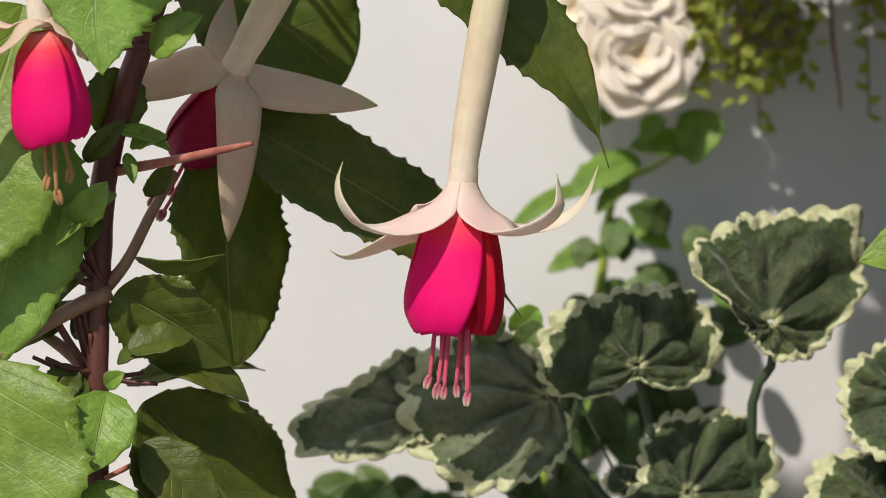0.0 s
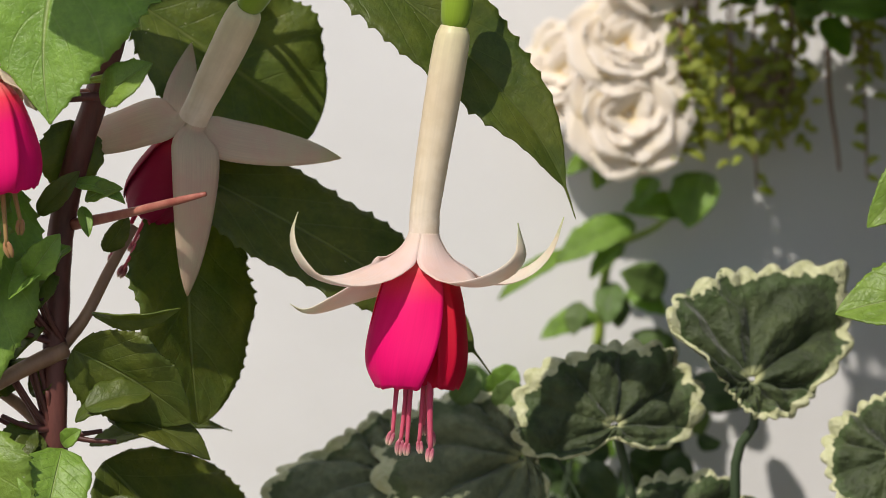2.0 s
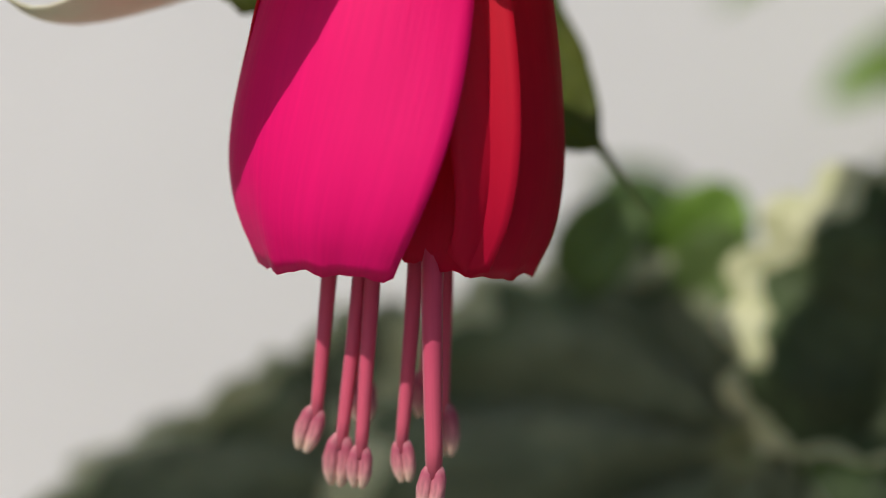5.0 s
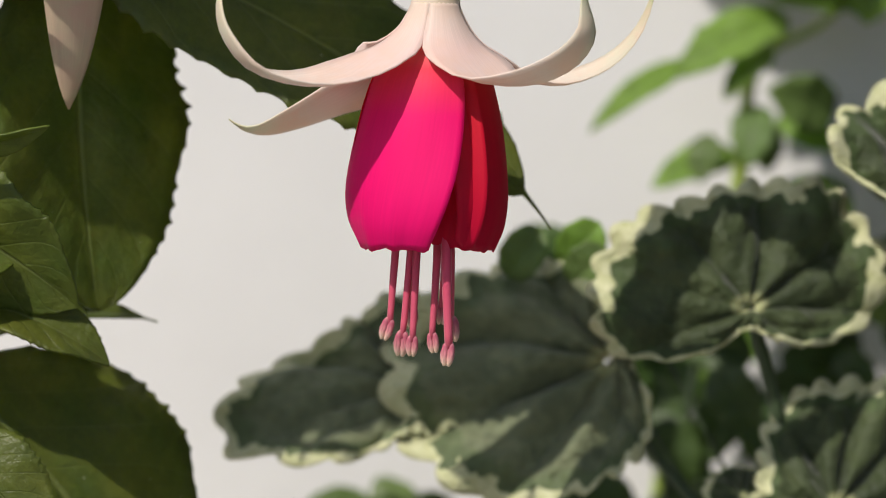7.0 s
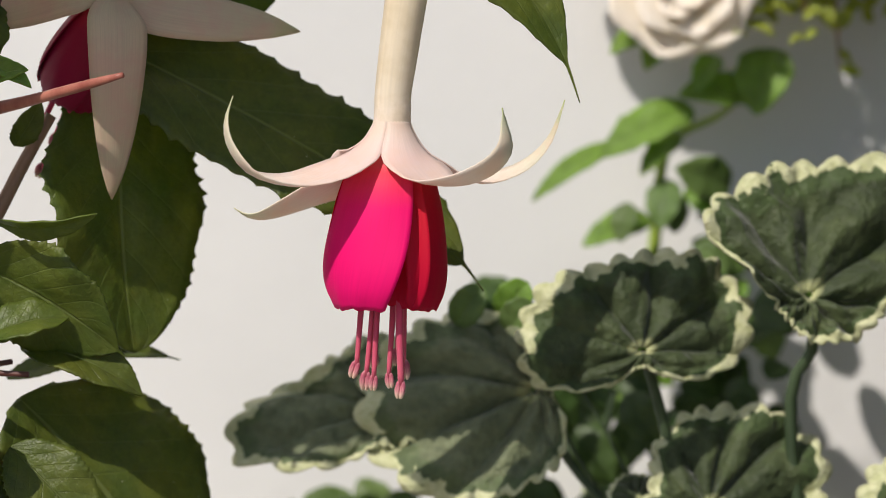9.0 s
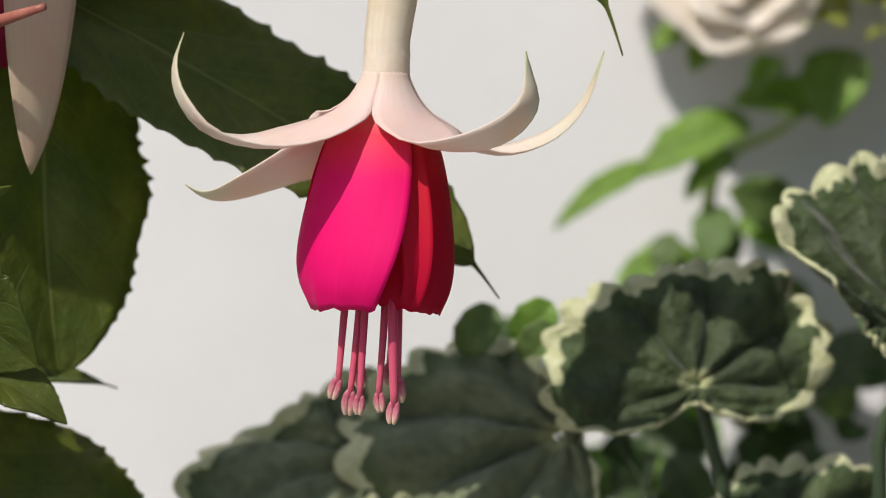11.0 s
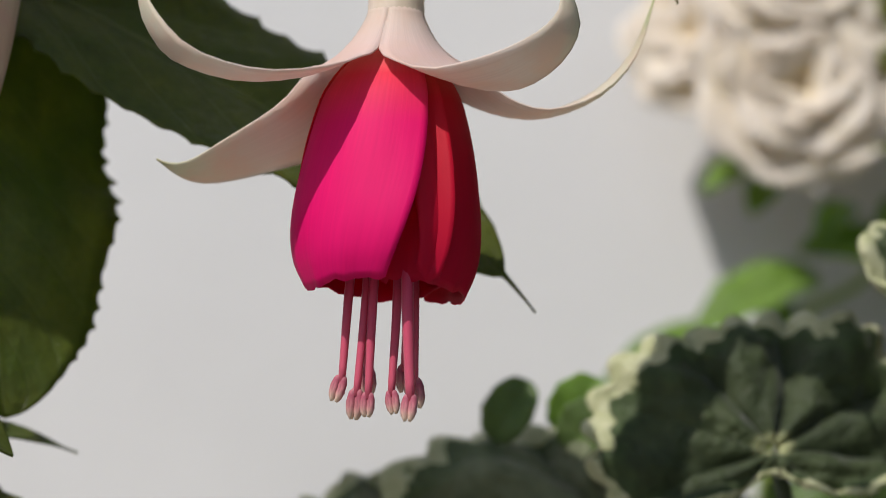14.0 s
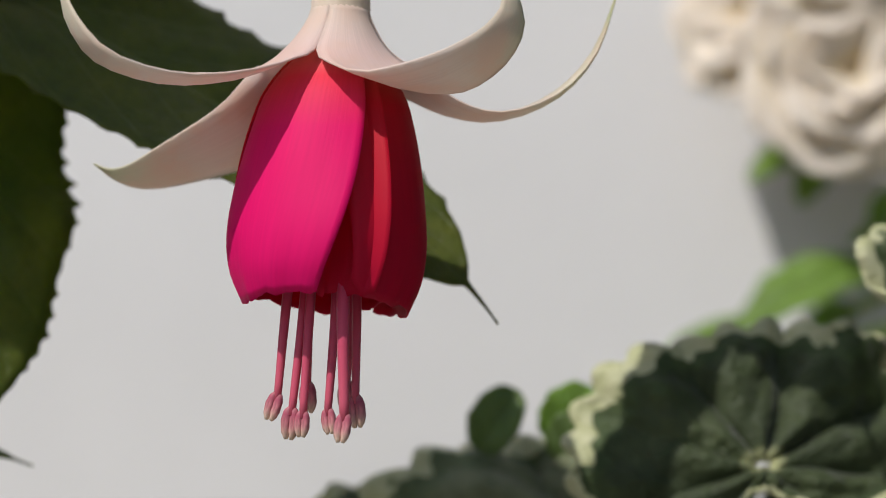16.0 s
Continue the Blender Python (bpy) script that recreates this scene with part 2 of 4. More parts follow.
M_STEM = bark_material("red_brown_stem", (0.062, 0.020, 0.016), (0.160, 0.052, 0.042))
M_TWIG = bark_material("pale_twig", (0.20, 0.10, 0.06), (0.33, 0.20, 0.12))
M_PETIOLE = bark_material("reddish_stalk", (0.24, 0.06, 0.045), (0.45, 0.18, 0.13), 0.4)
M_GSTEM = bark_material("green_stalk", (0.030, 0.050, 0.022), (0.055, 0.085, 0.038), 0.55)
M_VSTEM = bark_material("lime_stalk", (0.22, 0.32, 0.04), (0.36, 0.46, 0.08), 0.5)


def plaster_material():
    m, nt, b = material("white_plaster", 0.85, 0.2)
    big, mid, fine = noise_tex(nt, 3.0), noise_tex(nt, 25.0, 6.0), noise_tex(nt, 400.0, 6.0)
    c = ramp(nt, big, [(0.3, (0.745, 0.742, 0.745)), (0.7, (0.802, 0.80, 0.80))])
    c = mix(nt, 0.12, c, ramp(nt, mid, [(0.3, (0.55, 0.55, 0.54)), (0.7, (0.9, 0.9, 0.9))]))
    nt.links.new(c, b.inputs["Base Color"])
    bump(nt, b, maths(nt, "ADD", mid, maths(nt, "MULTIPLY", fine, 0.4)), 0.12, 0.002)
    return m


def ground_material():
    m, nt, b = material("paving_earth", 0.9, 0.2)
    big, fine = noise_tex(nt, 2.0), noise_tex(nt, 60.0, 8.0)
    c = ramp(nt, big, [(0.3, (0.16, 0.14, 0.11)), (0.7, (0.28, 0.26, 0.22))])
    c = mix(nt, 0.5, c, ramp(nt, fine, [(0.3, (0.08, 0.07, 0.05)), (0.7, (0.32, 0.29, 0.25))]))
    nt.links.new(c, b.inputs["Base Color"])
    bump(nt, b, fine, 0.5, 0.01)
    return m


M_WALL, M_GROUND = plaster_material(), ground_material()


# ---- mesh tools (lengths in centimetres round the hanging flower, 0.5 m above the ground) ----
ORIGIN = Vector((0, 0, 0.5))


def V(x, y, z):
    return Vector((x, y, z)) * 0.01 + ORIGIN


def mesh_of(name, verts, faces, uvs, mat, smooth=True):
    me = bpy.data.meshes.new(name)
    me.from_pydata([tuple(v) for v in verts], [], faces)
    if uvs is not None:
        lay = me.uv_layers.new(name="uv")
        idx = np.empty(len(me.loops), dtype=np.int32)
        me.loops.foreach_get("vertex_index", idx)
        lay.data.foreach_set("uv", np.asarray(uvs, dtype=np.float32)[idx].ravel())
    me.polygons.foreach_set("use_smooth", [smooth] * len(me.polygons))
    me.materials.append(mat)
    me.update()
    return me


def part(name, me, parent, label=""):
    ob = new(name, me)
    ob.parent = parent
    if label:
        tagged(ob, label)
    return ob


def thing(name, label, category, at=(0, 0, 0), group="", kind=""):
    ob = new(name)
    ob.location = at
    ob.empty_display_size = 0.01
    return tagged(ob, label, category, group, kind)


def sheet(P, thick, wrap=False):
    """A grid of points (rows, columns, xyz) made into a thin closed skin: points, faces, and each point's (column, row) share."""
    n, m = P.shape[:2]
    du, dv = np.gradient(P, axis=1), np.gradient(P, axis=0)
    nor = np.cross(du, dv)
    nor /= np.maximum(np.linalg.norm(nor, axis=2, keepdims=True), 1e-9)
    th = np.broadcast_to(np.asarray(thick, float).reshape(-1, 1, 1) if np.ndim(thick) else thick, (n, m, 1))
    top, low = P + nor * th * 0.5, P - nor * th * 0.5
    verts = np.concatenate([top.reshape(-1, 3), low.reshape(-1, 3)])
    i = lambda r, c, s=0: s * n * m + r * m + c
    faces = []
    for r in range(n - 1):
        for c in range(m - 1):
            faces.append((i(r, c), i(r, c + 1), i(r + 1, c + 1), i(r + 1, c)))
            faces.append((i(r, c, 1), i(r + 1, c, 1), i(r + 1, c + 1, 1), i(r, c + 1, 1)))
    for c in range(m - 1):
        faces.append((i(0, c), i(0, c, 1), i(0, c + 1, 1), i(0, c + 1)))
        faces.append((i(n - 1, c), i(n - 1, c + 1), i(n - 1, c + 1, 1), i(n - 1, c, 1)))
    for r in range(n - 1):
        faces.append((i(r, 0), i(r + 1, 0), i(r + 1, 0, 1), i(r, 0, 1)))
        faces.append((i(r, m - 1), i(r, m - 1, 1), i(r + 1, m - 1, 1), i(r + 1, m - 1)))
    uu, vv = np.meshgrid(np.linspace(0, 1, m), np.linspace(0, 1, n))
    uv = np.stack([uu, vv], -1).reshape(-1, 2)
    return verts, faces, np.concatenate([uv, uv])


def curve_points(ctrl, n):
    """Catmull-Rom through the control points (any number of columns)."""
    c = np.asarray(ctrl, float)
    c = np.vstack([2 * c[0] - c[1], c, 2 * c[-1] - c[-2]])
    out = []
    for t in np.linspace(0, len(c) - 3 - 1e-6, n):
        k = int(t)
        f = t - k
        p0, p1, p2, p3 = c[k:k + 4]
        out.append(0.5 * (2 * p1 + (p2 - p0) * f + (2 * p0 - 5 * p1 + 4 * p2 - p3) * f * f + (3 * p1 - p0 - 3 * p2 + p3) * f ** 3))
    return np.array(out)


def tube_mesh(name, ctrl, mat, n=14, sides=10, lumps=0.0):
    """A rounded stalk through (x, y, z, radius) control points, closed at both ends."""
    c = curve_points(ctrl, n)
    p, rad = c[:, :3], np.maximum(c[:, 3], 1e-5)
    tan = np.gradient(p, axis=0)
    tan /= np.linalg.norm(tan, axis=1, keepdims=True)
    ref = np.array([0.0, 1.0, 0.0]) if abs(tan[0][1]) < 0.9 else np.array([1.0, 0, 0])
    verts, uvs, faces = [], [], []
    for k in range(n):
        a = np.cross(tan[k], ref)
        a /= np.linalg.norm(a)
        b = np.cross(tan[k], a)
        for j in range(sides):
            th = 2 * math.pi * j / sides
            r = rad[k] * (1 + lumps * math.sin(3 * th + k * 1.7) * math.sin(k * 2.3))
            verts.append(p[k] + r * (math.cos(th) * a + math.sin(th) * b))
            uvs.append((j / sides, k / (n - 1)))
    for k in range(n - 1):
        for j in range(sides):
            j2 = (j + 1) % sides
            faces.append((k * sides + j, k * sides + j2, (k + 1) * sides + j2, (k + 1) * sides + j))
    faces.append(tuple(reversed(range(sides))))
    faces.append(tuple(range((n - 1) * sides, n * sides)))
    return mesh_of(name, verts, faces, uvs, mat)


def leaf_mesh(name, length, width, mat, seed=0, arch=0.12, fold=0.25, teeth=21, tooth=0.034, wave=0.03, bite=0.0, hook=0.0, a=0.62, b=0.85, half=7, veins=7, bow=0.0, drip=0.0, curl=0.0):
    """A pinnate leaf along +y, facing +z: arch lifts its middle, fold lifts its sides, hook bends its tip, bow bends it sideways; drip is the share of a thread-like end, curl its sideways bend."""
    rng = np.random.RandomState(seed)
    n, m = teeth * 4 + 1, 2 * half + 1
    s = np.linspace(0, 1, n)
    sb = np.clip(s / (1 - drip), 0, 1)
    w = sb ** a * (1 - sb) ** b
    w = w / w.max() * width / 2
    if drip:
        w = np.maximum(w, 0.013 * width * np.clip((1 - s) / drip, 0.2, 1.4))
    w = np.maximum(w, width * (0.004 if drip else 0.012) * (1 - 0.6 * s))
    u = np.linspace(-1, 1, m)
    S, U = np.meshgrid(s, u, indexing="ij")
    run = S * teeth + 0.3 * np.sin(S * 11 + rng.rand() * 6) + 0.25 * (U > 0)
    saw = run % 1.0
    size = 0.35 + 1.3 * np.abs(np.sin(np.floor(run) * 12.9898 + seed + 3 * (U > 0)))
    saw = np.where(saw < 0.8, saw / 0.8, (1 - saw) / 0.2) ** 3 * size
    edge = np.abs(U) ** 6
    jit = 1 + 0.035 * np.sin(7 * S * math.pi + rng.rand() * 6 + U)
    X = U * w[:, None] * jit + np.sign(U) * edge * saw * tooth * width * (1 - 0.6 * S) * np.clip((0.97 - drip - S) * 12, 0, 1)
    if bite:
        X *= 1 - bite * np.abs(U) * (np.sin(S * 9 + rng.rand() * 6) > 0.55) * (U * (1 if seed % 2 else -1) > 0)
    Y = S * length - edge * saw * 0.0 + 0.06 * length * np.abs(U) * (1 - S) * S
    ph = 2 * math.pi * veins * (S - 0.26 * np.abs(U))
    Z = fold * np.abs(X) + arch * length * 4 * S * (1 - S)
    wide = (w / w.max())[:, None]
    Z += wide * wave * width * (np.sin(5.1 * S * math.pi + rng.rand() * 6) * np.abs(U) + 0.6 * np.sin(9 * S + 3 * U + rng.rand() * 6) * U)
    Z += wide * 0.012 * width * np.cos(ph) * np.abs(U) * (1 - np.abs(U) ** 3)
    Z -= wide * 0.02 * width * np.exp(-(U * m / 2.2) ** 2)
    Z += hook * length * np.maximum(S - 0.6, 0) ** 2 * 4
    X += bow * length * 4 * S * (1 - S)
    X += curl * length * np.maximum(S - 0.72, 0) ** 2 * 12.0
    P = np.stack([X, Y, Z], -1)
    v, f, uv = sheet(P, 0.0003)
    return mesh_of(name, v, f, uv, mat)


def frame_of(base, tip, facing):
    """The pose whose +y runs from base to tip and whose +z turns towards facing."""
    y = (tip - base).normalized()
    z = Vector(facing)
    z = (z - y * z.dot(y)).normalized()
    x = y.cross(z)
    m = Matrix((x, y, z)).transposed().to_4x4()
    m.translation = base
    return m


def put_leaf(parent, base, tip, width, facing, mat, seed, label="", name="leaf", **kw):
    """A leaf from base to tip (centimetres), width in centimetres."""
    b, t = V(*base), V(*tip)
    me = leaf_mesh(name, (t - b).length, width * 0.01, mat, seed, **kw)
    ob = part(name, me, parent, label)
    ob.matrix_basis = Matrix.Translation(-parent.location) @ frame_of(b, t, facing)
    return ob


def put_stalk(parent, pts, mat, name="stem", label="", n=14, sides=10, lumps=0.0):
    """A stalk through (x, y, z, radius) in centimetres."""
    me = tube_mesh(name, [(*V(x, y, z), r * 0.01) for x, y, z, r in pts], mat, n, sides, lumps)
    ob = part(name, me, parent, label)
    ob.location = -parent.location
    return ob


# ---- the large structure ----
def box_mesh(name, lo, hi, mat):
    bm = bmesh.new()
    bmesh.ops.create_cube(bm, size=1.0)
    for v in bm.verts:
        v.co = Vector([lo[i] + (v.co[i] + 0.5) * (hi[i] - lo[i]) for i in range(3)])
    me = bpy.data.meshes.new(name)
    bm.to_mesh(me)
    bm.free()
    me.materials.append(mat)
    return me


WALL_Y = 0.172
tagged(new("ground", box_mesh("ground", (-60, -60, -0.2), (60, 60, 0.0), M_GROUND)), "bare brown earth and gravel ground", "ground", kind="structure")
tagged(new("wall_north", box_mesh("wall_north", (-3, WALL_Y, -0.1), (3, WALL_Y + 0.25, 2.6), M_WALL)), "white painted rough plaster garden wall", "wall", kind="structure")


# ---- fuchsia ----
fuchsia = thing("fuchsia_plant", "flowering fuchsia with serrated green leaves against a white wall", "plant", V(-7.5, 2, -50))


def ribbon(name, ctrl, width, mat, cup=0.25, twist=(0, 0), thick=0.032, n=26, m=9, sharp=0.9, base=0.7, ripple=0.0, collar=0.0):
    """A sepal: its middle line through (azimuth, radius, height) in centimetres; its breadth lies across that plane."""
    c = curve_points(ctrl, n)
    az = np.radians(c[:, 0])
    p = np.stack([c[:, 1] * np.cos(az), c[:, 1] * np.sin(az), c[:, 2]], -1)
    tan = np.gradient(p, axis=0)
    tan /= np.linalg.norm(tan, axis=1, keepdims=True)
    s = np.linspace(0, 1, n)
    across = np.stack([-np.sin(az), np.cos(az), 0 * az], -1)
    across -= tan * (across * tan).sum(1, keepdims=True)
    across /= np.linalg.norm(across, axis=1, keepdims=True)
    nor = np.cross(tan, across)
    tw = np.radians(twist[0] + (twist[1] - twist[0]) * s)[:, None]
    across, nor = across * np.cos(tw) + nor * np.sin(tw), nor * np.cos(tw) - across * np.sin(tw)
    w = width / 2 * (base + (1 - base) * np.sin(np.clip((s - 0.06) / 0.32, 0, 1) * math.pi / 2)) * (1 - np.clip((s - 0.4) / 0.6, 0, 1) ** 1.7) ** sharp
    w = np.maximum(w, 0.012)
    u = np.linspace(-1, 1, m)
    cups = -0.45 + (cup + 0.45) * np.clip(s / 0.35, 0, 1) ** 1.5
    P = p[:, None] + across[:, None] * (u[None, :, None] * w[:, None, None]) + nor[:, None] * ((u[None, :, None] ** 2) * (cups * w)[:, None, None])
    if collar:
        # towards the tube the sepal is a quarter of its wall, edge to edge with its neighbours
        turn = az[0] + u * radians(45.5)
        ring = np.stack([c[:, 1][:, None] * np.cos(turn), c[:, 1][:, None] * np.sin(turn), np.repeat(c[:, 2][:, None], m, 1)], -1)
        k = np.clip((s - collar * 0.62) / (collar * 0.85), 0, 1)
        k = (k * k * (3 - 2 * k))[:, None, None]
        P = ring * (1 - k) + P * k
    if ripple:
        P += nor[:, None] * (ripple * np.sin(s * 14)[:, None, None] * (u ** 2)[None, :, None] * w[:, None, None])
    v, f, uv = sheet(P * 0.01, 0.01 * thick * (1 - 0.6 * s) * np.clip(s / 0.12, 0.3, 1))
    return mesh_of(name, v, f, uv, mat)


def petal(name, left, right, top, low, swell, inner, outer, mat, corner=0.05, deep=0.0, thick=0.02, n=30, m=33, seed=0):
    """One petal of the bell: its left and right edges run from one azimuth at the top to another below; the right edge stands outside the next petal. deep draws its left side in towards the hem; corner rounds its right end."""
    s = np.linspace(0, 1, n)
    prof = swell * curve_points([(0.30,), (0.54,), (0.71,), (0.80,), (0.87,), (0.925,), (0.965,), (0.99,), (0.985,), (0.935,), (0.82,)], n)[:, 0]
    ease = (s * s * (3 - 2 * s))[:, None]
    S, U = np.meshgrid(s, np.linspace(0, 1, m), indexing="ij")
    lo = left[0] + (left[1] - left[0]) * ease
    hi = right[0] + (right[1] - right[0]) * S ** 1.7
    ang = np.radians(lo + (hi - lo) * U)
    rise = 0.15 * U + 0.85 * U ** 3 if deep else 0.3 * U + 0.7 * U ** 5
    rad = prof[:, None] * (inner - deep * ease + (outer - inner + deep * ease) * rise + 0.012 * np.sin(7 * S + 9 * U + seed) + 0.016 * np.sin(13 * U + seed) * S ** 2 + 0.010 * np.sin(31 * U + 5 * S + seed) * S ** 5)
    drop = top + (low - top) * S * (1 - 0.08 * (1 - U) ** 8 * S ** 4 - corner * U ** 5 * S ** 5)
    drop += (0.022 * np.sin(11 * U + 2 * seed) + 0.016 * np.sin(31 * U + seed) + 0.010 * np.sin(57 * U + 3 * seed)) * S ** 12
    P = np.stack([rad * np.cos(ang), rad * np.sin(ang), drop], -1) * 0.01
    v, f, uv = sheet(P, 0.01 * thick)
    return mesh_of(name, v, f, uv, mat)


def anther_mesh(p, ax, mat, size=1.0):
    """Two plump pollen sacs side by side with a groove between them."""
    side = np.cross(ax, (0.25, 1.0, 0.1))
    side /= np.linalg.norm(side)
    vs, fs, us = [], [], []
    for sgn in (-1, 1):
        c = [(*((p + ax * d * size + side * sgn * off * size) * 0.01), r * 0.01 * size) for d, r, off in ((-0.02, 0.02, 0.02), (0.05, 0.052, 0.04), (0.16, 0.062, 0.05), (0.27, 0.055, 0.045), (0.36, 0.022, 0.03))]
        me = tube_mesh("lobe", c, mat, 12, 9, 0.10)
        n0 = len(vs)
        vs += [v.co[:] for v in me.vertices]
        fs += [tuple(k + n0 for k in f.vertices) for f in me.polygons]
        us += [(j / 9, k / 11) for k in range(12) for j in range(9)]
        bpy.data.meshes.remove(me)
    return mesh_of("anther", vs, fs, us, mat)


def stamens(flower, rows, fil_mat, anther_mat, top):
    """Filaments that hang out of the bell, each with its anther: rows of x, y, z of the tip, the anther's tilt and the filament's thickness."""
    for k, (x, y, z, tilt, *more) in enumerate(rows):
        r = more[0] if more else 1.0
        bend = 0.05 * math.sin(k * 2.1)
        fil = tube_mesh("filament", [(x * 0.007, y * 0.007, top * 0.01, 0.0006 * r), (x * 0.0088 + bend * 0.01, y * 0.0095, (top + z) * 0.005, 0.00055 * r), (x * 0.01, y * 0.01, z * 0.01, 0.00042 * r)], fil_mat, 14, 8)
        part("filament", fil, flower)
        c = math.radians(tilt)
        ax = np.array([-math.sin(c), 0.15 * math.sin(k), -math.cos(c)])
        part("anther", anther_mesh(np.array([x, y, z + 0.08]), ax, anther_mat, 0.84 + 0.1 * math.sin(k * 1.3)), flower)


def fuchsia_flower(junction, top, sepals, petals, stamen_rows, sepal_mat, label, tube_r=0.33, dry=False, mats=(None,), bend=0.0):
    """A hanging flower: the tube is its mesh; sepals, petals, stamens and ovary are its parts. Local z runs up the tube."""
    j, t = V(*junction), V(*top)
    z = (t - j).normalized()
    x = Vector((1, 0, 0))
    x = (x - z * x.dot(z)).normalized()
    m = Matrix((x, z.cross(x), z)).transposed().to_4x4()
    m.translation = j
    L = (t - j).length * 100
    r = tube_r
    prof = [(0, 0, -0.20, r * 0.9), (0, 0, -0.08, r * 0.99), (0, 0, 0.10, r * 0.985), (0, 0, 0.3, r * 0.975), (0, 0, 0.6, r * 0.97), (bend * 0.22, 0, L * 0.35, r * 1.06), (bend * 0.64, 0, L * 0.7, r * 1.16), (bend * 0.93, 0, L * 0.93, r * 1.12), (bend, 0, L, r * 0.85)]
    tube = part("flower", tube_mesh("flower", [(a * 0.01, b * 0.01, c * 0.01, d * 0.01) for a, b, c, d in prof], M_TUBE, 64, 32, 0.010), fuchsia, label)
    tube.matrix_basis = Matrix.Translation(-fuchsia.location) @ m
    for ctrl, width, kw in sepals:
        part("sepal", ribbon("sepal", ctrl, width, sepal_mat, **kw), tube)
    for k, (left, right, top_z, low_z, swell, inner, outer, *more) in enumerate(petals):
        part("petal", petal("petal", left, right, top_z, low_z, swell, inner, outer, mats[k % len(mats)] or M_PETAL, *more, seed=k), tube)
    stamens(tube, stamen_rows, M_DRY if dry else M_FIL, M_DRY if dry else M_ANTHER, petals[0][3] * 0.55)
    ov = [(bend + a, 0, L + b, d) for a, b, d in ((0, -0.05, 0.2), (0.01, 0.12, 0.30), (0.05, 0.6, 0.335), (0.09, 1.05, 0.29), (0.11, 1.32, 0.14), (0.12, 1.42, 0.07))]
    part("ovary", tube_mesh("ovary", [(a * 0.01, b * 0.01, c * 0.01, d * 0.01) for a, b, c, d in ov], M_OVARY, 20, 18), tube, "smooth lime-green ovary")
    return tube


MAIN_SEPALS = [
    ([(-152, 0.318, 0.10), (-152, 0.365, -0.06), (-152, 0.53, -0.32), (-148, 0.84, -0.62), (-143, 1.40, -0.88), (-147, 2.10, -0.99), (-151, 2.77, -0.82), (-155, 3.09, -0.38), (-157, 3.14, 0.06), (-158, 2.98, 0.50)], 1.08, dict(cup=0.2, twist=(0, -12), collar=0.32, sharp=1.15)),
    ([(-63, 0.318, 0.10), (-63, 0.365, -0.06), (-63, 0.53, -0.32), (-58, 0.80, -0.62), (-51, 1.20, -0.91), (-43, 1.68, -0.87), (-37, 2.11, -0.60), (-34, 2.33, -0.22), (-32, 2.23, 0.18), (-32, 2.16, 0.46)], 1.15, dict(cup=0.2, twist=(0, -8), collar=0.32, sharp=1.5)),
    ([(27, 0.318, 0.10), (27, 0.365, -0.06), (27, 0.53, -0.32), (25, 0.80, -0.62), (22, 1.20, -0.90), (17, 1.80, -0.98), (12, 2.42, -0.72), (9, 2.83, -0.22), (8, 3.05, 0.52)], 1.0, dict(cup=0.2, twist=(0, 7), collar=0.34, sharp=1.05)),
    ([(117, 0.318, 0.10), (117, 0.365, -0.06), (117, 0.53, -0.32), (120, 0.80, -0.70), (142, 1.15, -1.16), (156, 1.70, -1.50), (163, 2.20, -1.72), (166, 2.52, -1.74), (166, 2.78, -1.60)], 1.3, dict(cup=0.15, twist=(0, 24), collar=0.32, sharp=1.3)),
]
MAIN_PETALS = [
    ((-205, -205), (-63, -92), -0.34, -3.18, 1.13, 0.97, 1.07, 0.03),
    ((-112, -112), (-52, -54), -0.34, -3.10, 1.10, 0.76, 1.08, 0.0, 0.30),
    ((-90, -70), (85, 62), -0.30, -3.20, 1.12, 0.92, 1.06, 0.02),
    ((10, 10), (190, 190), -0.30, -3.12, 1.08, 0.84, 1.02, 0.03),
]
MAIN_STAMENS = [(-0.47, -0.1, -4.22, 16), (-0.30, -0.2, -4.38, 4), (-0.18, 0.25, -4.06, -4), (-0.17, -0.3, -4.42, 2), (0.09, -0.25, -4.38, -8), (0.30, -0.62, -4.46, 6, 1.3), (0.36, 0.1, -4.20, -6), (0.24, 0.3, -4.02, 0)]
flower = fuchsia_flower((0.17, 0.42, 0.50), (0.36, 0.42, 4.95), MAIN_SEPALS, MAIN_PETALS, MAIN_STAMENS, M_SEPAL, "hanging flower with cream tube, curling sepals and magenta bell", mats=(M_PETAL, M_PETAL_SHADE, M_PETAL_SHADE, M_PETAL_SHADE), bend=0.42)
front = next(o for o in flower.children if o.name.startswith("petal"))
front.data.transform(Matrix.Translation((0, 0.0052, 0.02)))
front.location = (0, -0.0052, -0.02)
cam.data.dof.use_dof, cam.data.dof.focus_object, cam.data.dof.aperture_fstop = True, front, 17.0    # a 9 mm wide lens, focused on the bell
put_stalk(fuchsia, [(0.94, 0.42, 6.3, 0.06), (0.92, 0.5, 7.6, 0.06), (-0.6, 0.9, 9.2, 0.065), (-3.0, 1.3, 9.6, 0.08), (-5.6, 1.5, 8.4, 0.09)], M_PETIOLE, "flower_stalk")

